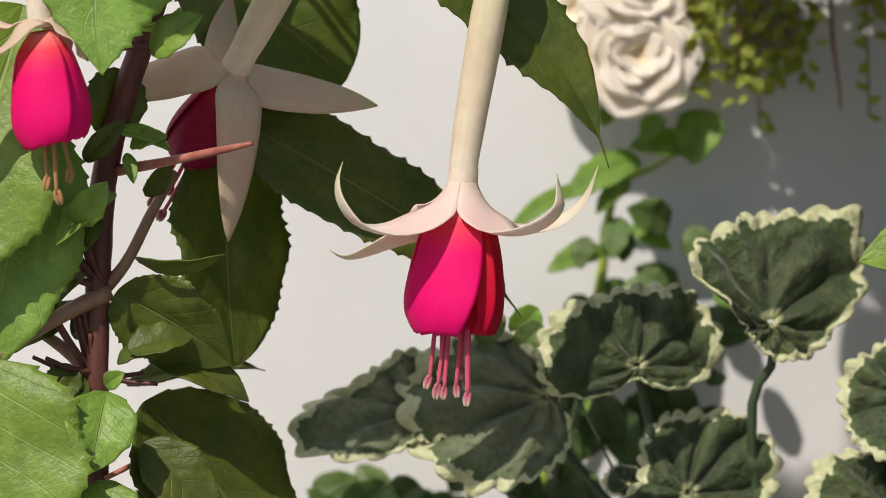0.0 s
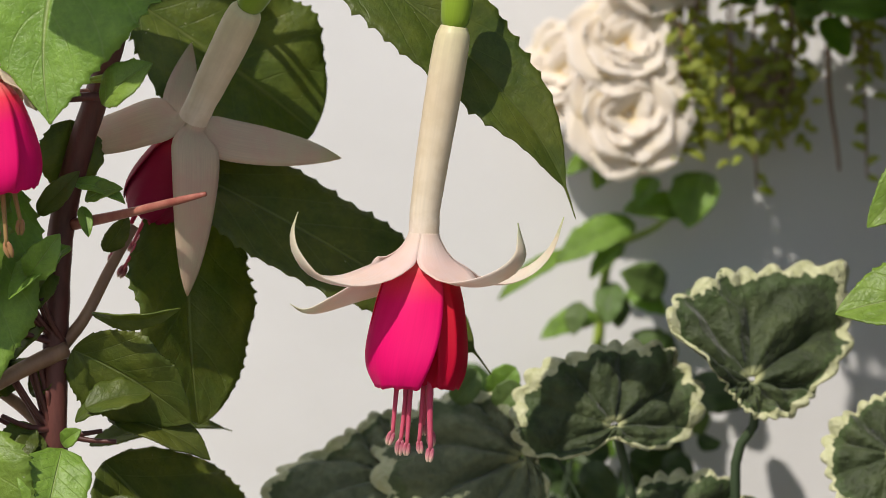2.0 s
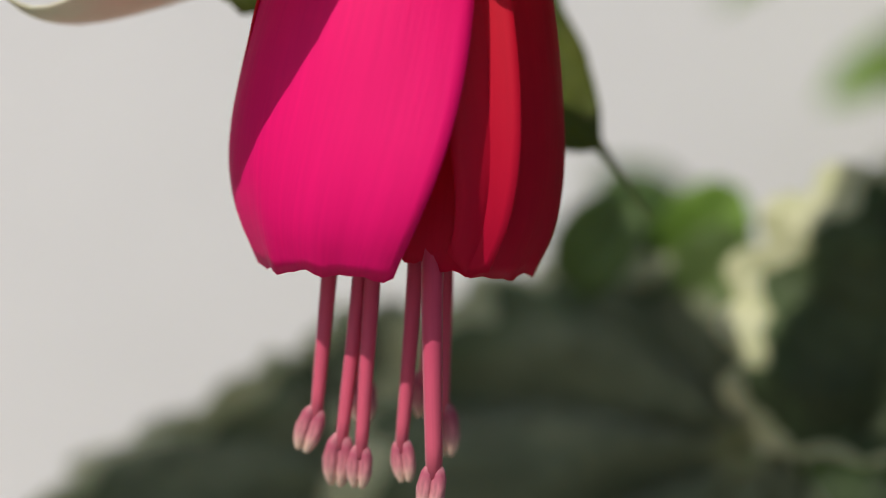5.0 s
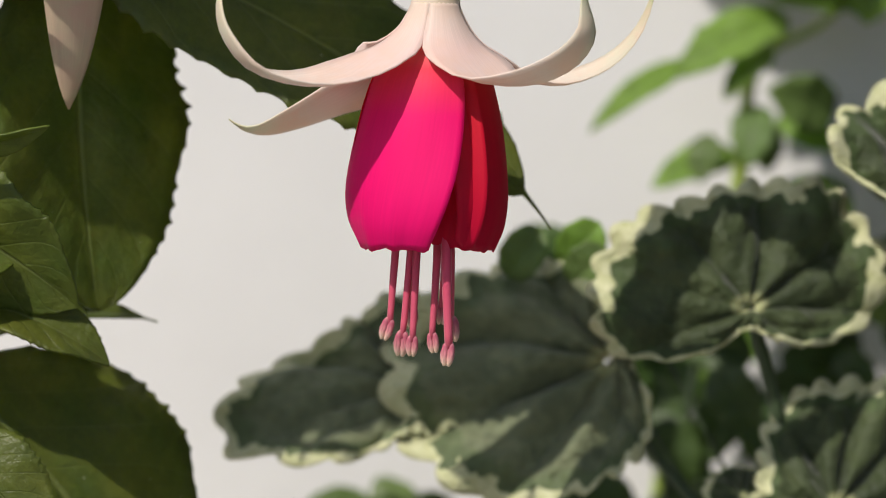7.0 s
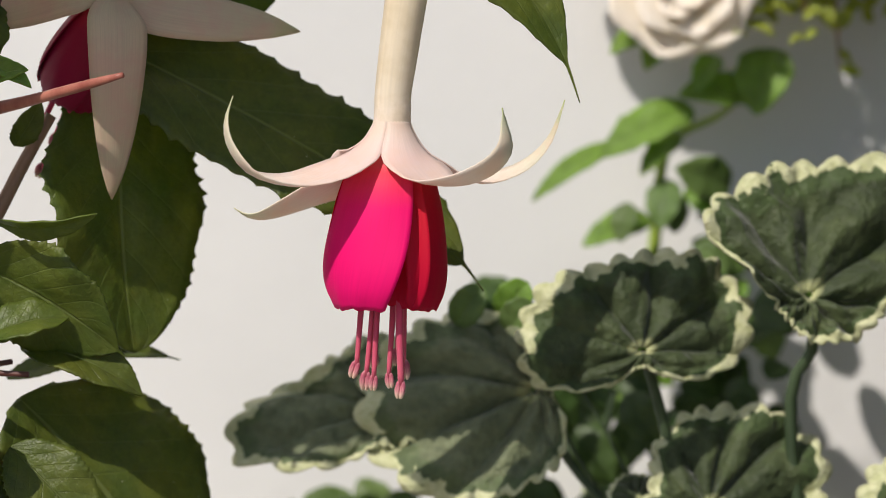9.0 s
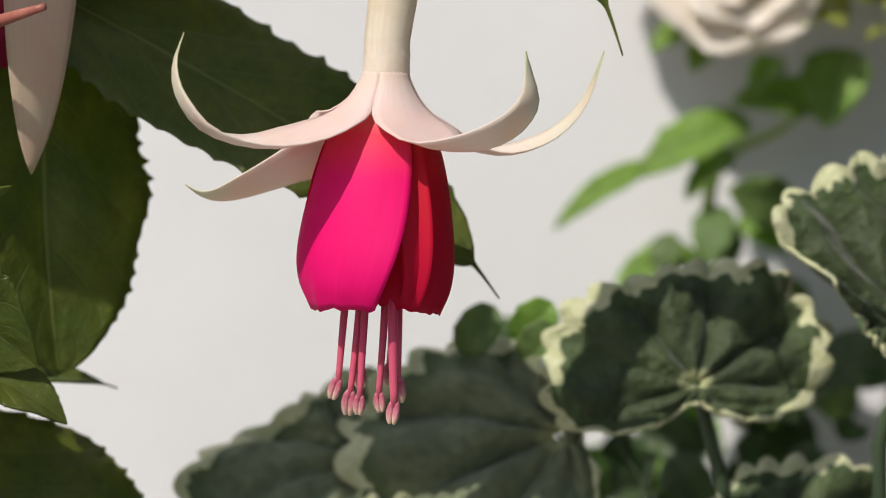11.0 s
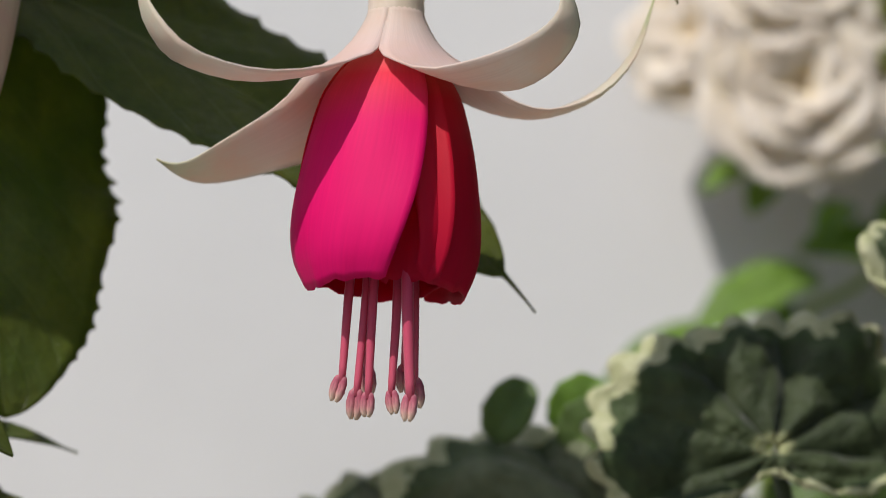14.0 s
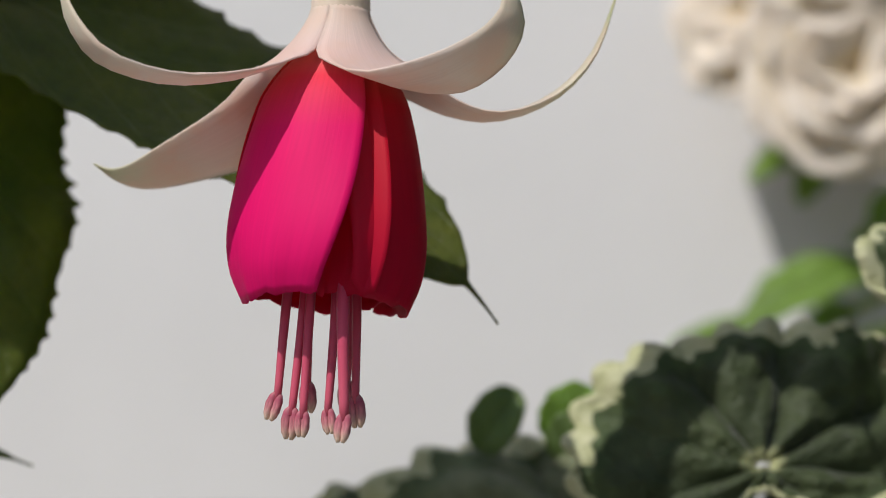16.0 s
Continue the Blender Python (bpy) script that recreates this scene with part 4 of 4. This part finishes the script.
GLEAVES = [  # stalk point, facing, ruffle, lobes bent up or down, reach of the blade round the stalk
    ((0.11, 6.20, -5.37), (-0.05, -0.75, 0.66), 0.030, [(120, 0.3, 30)], (1.2, 1.3, 1.6, 1.8, 1.6, 1.4, 1.4, 2.4, 3.1, 2.0, 1.2, 0.8, 0.9, 1.0, 1.1)),
    ((3.01, 5.50, -4.93), (0.00, -0.88, 0.48), 0.025, [(190, -0.35, 60)], (0.3, 0.3, 0.3, 1.1, 1.8, 1.9, 2.5, 3.3, 3.3, 3.0, 2.5, 1.8, 1.4, 0.7, 0.3)),
    ((4.91, 4.50, -4.07), (0.15, -0.95, 0.27), 0.035, [(190, -0.2, 40)], (2.0, 2.3, 2.3, 2.0, 1.8, 1.8, 2.2, 2.3, 2.2, 1.2, 0.4, 0.3, 0.3, 0.6, 1.2)),
    ((7.95, 4.30, -3.07), (0.12, -0.88, 0.45), 0.030, [(160, 0.7, 26), (110, 0.3, 25)], (1.6, 2.7, 3.9, 2.9, 2.6, 2.4, 2.5, 1.3, 0.6, 0.6, 0.6, 0.8, 0.9, 1.1, 1.3)),
    ((6.19, 4.60, -7.04), (0.05, -0.90, 0.42), 0.028, [], (2.1, 2.5, 2.4, 2.1, 1.9, 1.7, 1.3, 1.1, 1.8, 2.1, 2.1, 1.9, 1.8, 1.8, 1.9)),
    ((11.07, 3.60, -4.66), (-0.25, -0.85, 0.45), 0.028, [], (1.6, 1.7, 1.7, 1.5, 1.5, 1.4, 1.6, 1.6, 1.5, 1.6, 1.6, 1.6, 1.5, 1.5, 1.6)),
    ((10.77, 3.80, -7.30), (-0.10, -0.88, 0.45), 0.028, [], (1.9, 1.7, 1.5, 1.4, 1.2, 1.7, 2.0, 1.9, 1.9, 1.9, 1.8, 1.7, 1.7, 1.8, 1.9)),
    ((4.89, 5.00, -6.93), (0.00, -0.70, 0.70), 0.060, [], (0.4, 0.5, 0.5, 0.6, 0.6, 0.6, 0.6, 0.6, 0.5, 0.4, 0.4, 0.3, 0.3, 0.3, 0.4)),
]
for k, (at, facing, ruffle, lifts, radii) in enumerate(GLEAVES):
    ob = part("leaf", round_leaf_mesh("leaf", radii, 30 + k, ruffle, lifts, M_CREAM_SHEEN if k < 2 else M_CREAM), geranium, "grey-green leaf with pale sheen put into its colour" if k < 2 else "")
    n_ = Vector(facing).normalized()
    x_ = (Vector((1, 0, 0)) - n_ * n_.x).normalized()
    m_ = Matrix((x_, n_.cross(x_), n_)).transposed().to_4x4()
    m_.translation = V(*at)
    ob.matrix_basis = Matrix.Translation(-geranium.location) @ m_
for pts in ([(7.96, 4.35, -3.11, 0.10), (8.11, 4.70, -4.07, 0.11), (7.74, 5.00, -5.55, 0.12), (8.4, 5.1, -12, 0.12), (8.0, 5.2, -20, 0.2), (6.2, 5, -50.5, 0.3)],
            [(4.92, 4.55, -4.12, 0.10), (5.11, 5.00, -4.59, 0.10), (5.46, 5.30, -5.89, 0.11), (5.68, 5.40, -7.41, 0.12), (9.6, 5.8, -15, 0.11)],
            [(3.02, 5.55, -4.98, 0.09), (3.45, 6.00, -6.05, 0.085), (4.10, 6.00, -6.95, 0.08), (4.75, 5.80, -7.63, 0.09), (6.9, 5.8, -10.5, 0.1), (9.4, 5.8, -14, 0.11)],
            [(0.12, 6.25, -5.42, 0.08), (1.06, 6.60, -6.45, 0.08), (2.06, 6.60, -7.19, 0.08), (3.78, 6.30, -8.26, 0.085), (6.4, 6.2, -10.6, 0.1), (9.6, 5.8, -15, 0.11)],
            [(6.20, 4.65, -7.09, 0.10), (6.53, 5.20, -7.89, 0.11), (8.2, 5.4, -14, 0.11)],
            [(11.08, 3.65, -4.71, 0.10), (11.20, 4.60, -6.33, 0.12), (8.0, 5.2, -19, 0.12)],
            [(10.78, 3.85, -7.35, 0.10), (10.2, 4.6, -9.5, 0.11), (8.0, 5.2, -19, 0.12)],
            [(4.90, 5.05, -6.98, 0.07), (5.4, 5.3, -8.5, 0.1), (9.6, 5.8, -15, 0.11)],
            [(1.67, 6.30, -3.76, 0.08), (3.4, 6.9, -5.6, 0.03), (8.6, 5.6, -15, 0.11)],
            [(2.71, 6.60, -3.67, 0.08), (4.4, 7.0, -5.9, 0.03), (8.6, 5.6, -15, 0.11)]):
    put_stalk(geranium, pts, M_GSTEM, "stalk", n=20)


for k, (b_, t_, w_) in enumerate((((1.53, 6.20, -3.75), (2.00, 6.00, -3.00), 0.65), ((2.41, 6.50, -3.65), (2.90, 6.20, -2.95), 0.7), ((2.48, 6.20, -3.90), (2.98, 6.00, -3.32), 0.7))):
    put_leaf(geranium, b_, t_, w_, (0, -0.9, 0.4), (M_LOW, M_VINE, M_LOW)[k], 60 + k, teeth=5, tooth=0.03, a=0.4, b=0.4)

# ---- white rose by the wall ----
rose_bush = thing("rose_bush", "climbing white rose in full bloom hanging down the wall", "plant", V(9, 16.9, 60))
put_stalk(rose_bush, [(7.2, 14.6, 2.0, 0.15), (7.6, 15.6, 5.0, 0.2), (8.6, 16.6, 14, 0.25), (9, 16.9, 60, 0.4)], M_GSTEM, "stem", n=30)


def rose_bloom(at, facing, radius, seed, mat=M_ROSE, label="creamy white double bloom"):
    """A full bloom: rings of cupped petals, tight at the heart and open outside."""
    rng = random.Random(seed)
    heart = part("bloom", tube_mesh("bloom", [(0, 0, -0.3 * radius * 0.01, 0.002), (0, 0, 0, 0.002), (0, 0, 0.1 * radius * 0.01, 0.0006)], mat), rose_bush, label)
    f = Vector(facing).normalized()
    b = V(*at)
    side = Vector((1, 0.1, 0))
    heart.matrix_basis = Matrix.Translation(-rose_bush.location) @ frame_of(b, b + f.cross(side), f)
    for ring, (count, rad, open_) in enumerate(((3, 0.36, 16), (4, 0.56, 34), (5, 0.82, 56), (7, 1.12, 80))):
        for k in range(count):
            a0 = 360 / count * k + ring * 27 + rng.uniform(-10, 10)
            n, m = 11, 13
            s, u = np.meshgrid(np.linspace(0, 1, n), np.linspace(-1, 1, m), indexing="ij")
            w = radius * (0.30 + 0.50 * rad) * np.sin(np.clip(s * 0.75 + 0.14, 0, 1) * math.pi) ** 0.6
            o = math.radians(open_ + rng.uniform(-8, 8))
            curl = s ** 2 * radius * 0.22
            lr = s * radius * rad * math.sin(o) + 0.06 * radius + curl * math.cos(o)
            lz = s * radius * max(rad, 0.5) * math.cos(o) - curl * 0.6 + 0.16 * radius * (u ** 2) * (0.4 + 0.6 * s) + radius * (0.05 * np.sin(4 * u + 2 * k + ring) + 0.012 * np.sin(9 * u + k + 2 * ring)) * s ** 2
            x = u * w
            ca, sa = math.cos(math.radians(a0)), math.sin(math.radians(a0))
            P = np.stack([lr * ca - x * sa, lr * sa + x * ca, lz], -1) * 0.01
            v, fa, uv = sheet(P, 0.0004)
            part("petal", mesh_of("petal", v, fa, uv, mat), heart)
    return heart


rose_bloom((6.63, 14.00, 2.39), (-0.1, -1, 0.1), 1.3, 1)
rose_bloom((6.55, 14.40, 4.07), (0.0, -0.9, 0.4), 1.2, 2)
rose_bloom((5.22, 15.00, 3.40), (-0.6, -0.8, 0.2), 1.05, 3)
rose_bloom((7.28, 14.40, 6.52), (0.1, -0.9, 0.2), 1.4, 5)
rose_bloom((9.95, 14.30, 3.04), (0.1, -0.8, -0.3), 0.75, 6, M_SPENT, "spent brownish bloom")


# ---- light-green vine on the wall ----
vine = thing("trailing_vine", "trailing vine with fresh green leaves and lime stem", "plant", V(6.4, 15.8, -50))
put_stalk(vine, [(8.53, 15.00, 0.52, 0.06), (7.62, 15.10, -0.43, 0.07), (6.53, 15.30, -1.08, 0.1), (6.23, 15.50, -2.44, 0.13), (6.06, 15.70, -4.43, 0.14), (4.5, 15.9, -14, 0.16), (6.4, 15.8, -50.5, 0.3)], M_VSTEM, "stem", n=30)


def scatter_leaves(parent, count, lo, hi, size, mat, seed, droop=0.5, name="leaf", teeth=6):
    r = random.Random(seed)
    shapes = [leaf_mesh(name, 0.01, 0.0068, mat, seed + 100 + k, teeth=teeth, tooth=0.04, half=4, arch=0.08) for k in range(4)]
    for k in range(count):
        p = V(*[r.uniform(a, b) for a, b in zip(lo, hi)])
        way = Vector((r.uniform(-1, 1), r.uniform(-0.6, 0.3), r.uniform(-1, 1) - droop))
        face = Vector((r.uniform(-0.6, 0.6), -1, r.uniform(0, 1)))
        ob = part(name, shapes[k % 4], parent)
        sc = r.uniform(*size)
        ob.matrix_basis = Matrix.Translation(-parent.location) @ frame_of(p, p + way, face) @ Matrix.Scale(sc, 4)


VINE_LEAVES = [
    ((8.09, 14.90, -0.05), (6.59, 14.50, -0.02), 0.8),
    ((6.97, 14.90, -0.35), (4.93, 14.50, -1.35), 0.95),
    ((5.33, 14.90, -1.09), (3.50, 14.50, -2.24), 0.5),
    ((6.11, 14.90, 1.35), (5.15, 14.50, 0.86), 0.55),
    ((8.67, 14.90, 0.92), (8.25, 14.50, -0.46), 1.25),
    ((6.41, 14.90, 1.21), (5.91, 14.50, 0.50), 0.6),
    ((6.68, 14.90, -0.87), (5.80, 14.50, -1.72), 0.55),
    ((6.04, 14.90, -2.66), (4.56, 14.50, -3.20), 0.7),
    ((6.78, 14.90, -2.06), (7.77, 14.50, -2.61), 0.6),
    ((7.47, 14.90, 0.77), (6.96, 14.50, 0.06), 0.6),
    ((9.15, 14.90, -3.40), (9.70, 14.50, -4.70), 0.8),
    ((8.03, 14.90, -4.00), (7.51, 14.50, -4.85), 0.6),
    ((5.34, 14.90, -5.19), (6.49, 14.50, -6.19), 0.9),
    ((6.11, 14.90, -6.09), (5.15, 14.50, -6.93), 0.9),
    ((5.06, 14.90, -6.24), (3.80, 14.50, -6.77), 0.8),
    ((7.31, 14.90, -5.65), (8.27, 14.50, -5.00), 0.6),
    ]
for k, (b_, t_, w_) in enumerate(VINE_LEAVES):
    put_leaf(vine, b_, t_, w_, (-0.3, -0.8, 0.5), M_VINE, 200 + k, teeth=5, tooth=0.06, a=0.5, b=0.8)

scatter_leaves(vine, 16, (4.8, 14.2, -4.6), (8.4, 15.2, -1.6), (0.7, 1.4), M_LOW, 11)

# ---- small-leaved shrub beside the roses ----
shrub = thing("small_leaved_shrub", "yellow-green shrub with tiny leaves trailing down the wall", "shrub", V(14, 16.9, 60))
put_stalk(shrub, [(10.4, 14.0, 2.5, 0.06), (11, 14.6, 6, 0.1), (13, 16.2, 16, 0.2), (14, 16.9, 60, 0.4)], M_TWIG, "stem", n=24)
put_stalk(shrub, [(12.0, 14.2, 1.0, 0.04), (11.8, 14.8, 5, 0.08), (13, 16.2, 16, 0.15)], M_TWIG, "stem", n=16)


def sprig(parent, start, end, leaves, seed, mat, twig):
    """A thin trailing twig with small leaves on both sides."""
    r = random.Random(seed)
    s0, s1 = np.array(start), np.array(end)
    side = np.array([r.uniform(-1, 1), r.uniform(-0.6, 0.6), r.uniform(0.2, 0.8)]) * 0.9
    line = curve_points([s0, s0 * 0.66 + s1 * 0.34 + side * 0.6, s0 * 0.3 + s1 * 0.7 + side * 0.4, s1], leaves)
    put_stalk(parent, [(*p, 0.035 - 0.02 * k / leaves) for k, p in enumerate(line[::3])], twig, "twig", n=14, sides=6)
    shapes = [leaf_mesh("leaf", 0.01, 0.0046, mat, seed * 7 + k, teeth=3, tooth=0.02, half=3, arch=0.1) for k in range(2)]
    for k, p in enumerate(line):
        b_ = V(*p)
        way = Vector((r.choice((-1, 1)) * r.uniform(0.4, 1), r.uniform(-0.9, 0.4), r.uniform(-0.9, 0.5)))
        ob = part("leaf", shapes[k % 2], parent)
        ob.matrix_basis = Matrix.Translation(-parent.location) @ frame_of(b_, b_ + way, (r.uniform(-0.6, 0.3), -1, r.uniform(0.2, 1.2))) @ Matrix.Scale(r.uniform(0.3, 0.62), 4)


r_ = random.Random(41)
for k in range(26):
    x0 = 7.7 + 0.19 * k + r_.uniform(-0.2, 0.2)
    sprig(shrub, (x0, r_.uniform(13.2, 15), 7.2), (x0 + r_.uniform(-0.9, 1.2), r_.uniform(13, 15), r_.uniform(1.2, 4.6) + (-2.0 if k % 9 == 5 else 1.6 if k > 13 else 0)), r_.randint(12, 20), 300 + k, M_SHRUB, M_TWIG)
scatter_leaves(shrub, 34, (10.2, 12.6, 4.6), (18, 15.6, 8), (0.7, 1.5), M_VINE, 7)


def foliage_mass(parent, count, lo, hi, size, mat, seed, slim=0.68):
    """Leaves past counting, joined into one mesh."""
    r = random.Random(seed)
    base = leaf_mesh("sprig", 0.01, 0.01 * slim, mat, seed, teeth=4, half=3, arch=0.1)
    co = np.array([v.co for v in base.vertices])
    uvs = np.zeros((len(co), 2))
    for l, d in zip(base.loops, base.uv_layers[0].data):
        uvs[l.vertex_index] = d.uv
    polys = [tuple(p.vertices) for p in base.polygons]
    bpy.data.meshes.remove(base)
    verts, faces, uv = [], [], []
    for k in range(count):
        p = V(*[r.uniform(a, b) for a, b in zip(lo, hi)])
        way = Vector((r.uniform(-1, 1), r.uniform(-0.8, 0.3), r.uniform(-1.2, 0.6)))
        m = frame_of(p, p + way, Vector((r.uniform(-0.8, 0.8), -1, r.uniform(0, 1)))) @ Matrix.Scale(r.uniform(*size), 4)
        m = np.array(m)
        n0 = len(verts) * len(co)
        verts.append(co @ m[:3, :3].T + m[:3, 3])
        faces += [tuple(i + n0 for i in f) for f in polys]
        uv.append(uvs)
    ob = part("foliage", mesh_of("foliage", np.concatenate(verts), faces, np.concatenate(uv), mat), parent, "dense green foliage, seen or added for shade")
    ob.location = -parent.location
    return tagged(ob, kind="stuff")


foliage_mass(shrub, 270, (7.85, 13.0, 1.7), (11.2, 15.6, 4.70), (0.25, 0.55), M_SHRUB, 26, 0.55)
foliage_mass(shrub, 150, (12.6, 11.5, 5.0), (26, 15.0, 14), (1.4, 2.6), M_VINE, 27)
# next four masses: added above the view to keep sun and sky off the wall
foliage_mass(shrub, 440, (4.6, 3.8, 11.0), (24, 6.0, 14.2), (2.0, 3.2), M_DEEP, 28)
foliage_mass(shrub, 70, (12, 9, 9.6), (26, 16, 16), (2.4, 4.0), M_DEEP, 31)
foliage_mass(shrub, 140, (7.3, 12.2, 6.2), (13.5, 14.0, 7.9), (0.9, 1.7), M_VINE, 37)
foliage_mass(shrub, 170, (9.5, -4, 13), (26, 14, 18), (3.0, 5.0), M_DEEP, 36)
# unseen branch and leaf clump, added only to cast shade on the low right wall
put_stalk(shrub, [(14, 16.9, 60, 0.3), (2, 0, 56, 0.25), (-10, -14, 48, 0.15), (-16.5, -20.5, 42.5, 0.1)], M_TWIG, "stem", n=30)
foliage_mass(shrub, 260, (-19.5, -21.5, 39.6), (-12.4, -19.5, 42.6), (0.9, 1.6), M_DEEP, 35)

# ---- shaded foliage low against the wall ----
low_plant = thing("low_foliage_plant", "mid-green leafy plant low against the wall", "plant", V(3, 13, -50))
put_stalk(low_plant, [(2.5, 12, -9, 0.12), (2.8, 12.6, -14, 0.2), (3, 13, -50.5, 0.3)], M_GSTEM, "stem", n=20)
scatter_leaves(low_plant, 70, (-2.5, 11, -15), (9, 15, -8.6), (1.0, 1.9), M_LOW, 8)
scatter_leaves(low_plant, 44, (-1.43, 11.5, -10.49), (5.47, 14, -8.11), (0.9, 1.6), M_LOW, 12)
scatter_leaves(low_plant, 16, (1.5, 12.5, -8.6), (9, 15, -6.0), (0.8, 1.6), M_LOW, 9)
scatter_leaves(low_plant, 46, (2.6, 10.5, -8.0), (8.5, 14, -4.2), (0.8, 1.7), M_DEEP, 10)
put_stalk(low_plant, [(5.4, 12.2, -4.5, 0.06), (4.6, 12.4, -8, 0.1), (3.2, 12.8, -14, 0.16)], M_GSTEM, "stem", n=16)

# ---- another leafy plant beside the geranium ----
side_plant = thing("leafy_plant", "leafy green plant beside the geranium", "plant", V(13, 2, -50))
put_stalk(side_plant, [(12.6, 1.6, 3.0, 0.15), (12.8, 1.8, -3, 0.2), (13, 2, -50.5, 0.4)], M_STEM, "stem", n=24)
put_leaf(side_plant, (12.89, 1.60, -0.99), (9.18, 1.20, -1.25), 2.0, (-0.2, -0.8, 0.6), M_LEAF, 71)
put_leaf(side_plant, (12.13, 1.60, 2.48), (9.80, 1.00, 0.63), 1.3, (-0.2, -0.9, 0.4), M_LEAF, 72)

# ---- leaves of a creeper on the wall ----
creeper = thing("wall_creeper", "small creeper leaves against the white wall", "plant", V(-18, 15, -50))
put_stalk(creeper, [(-18.6, 14.2, 6, 0.06), (-18.4, 14.6, 0, 0.08), (-18, 15, -50.5, 0.2)], M_VSTEM, "stem", n=24)
for k, (b_, t_, w_) in enumerate((((-13.88, 14.00, 4.17), (-11.53, 13.50, 2.73), 1.3), ((-14.12, 14.00, 3.84), (-12.83, 13.50, 3.25), 1.2), ((-13.94, 14.00, 0.16), (-13.14, 13.50, -0.29), 1.0), ((-13.91, 14.00, -4.66), (-12.61, 13.50, -4.42), 0.6))):
    put_leaf(creeper, b_, t_, w_, (0, -0.8, 0.6), M_VINE, 80 + k, teeth=6)

# foliage added out of view on the right, to block skylight from the wall
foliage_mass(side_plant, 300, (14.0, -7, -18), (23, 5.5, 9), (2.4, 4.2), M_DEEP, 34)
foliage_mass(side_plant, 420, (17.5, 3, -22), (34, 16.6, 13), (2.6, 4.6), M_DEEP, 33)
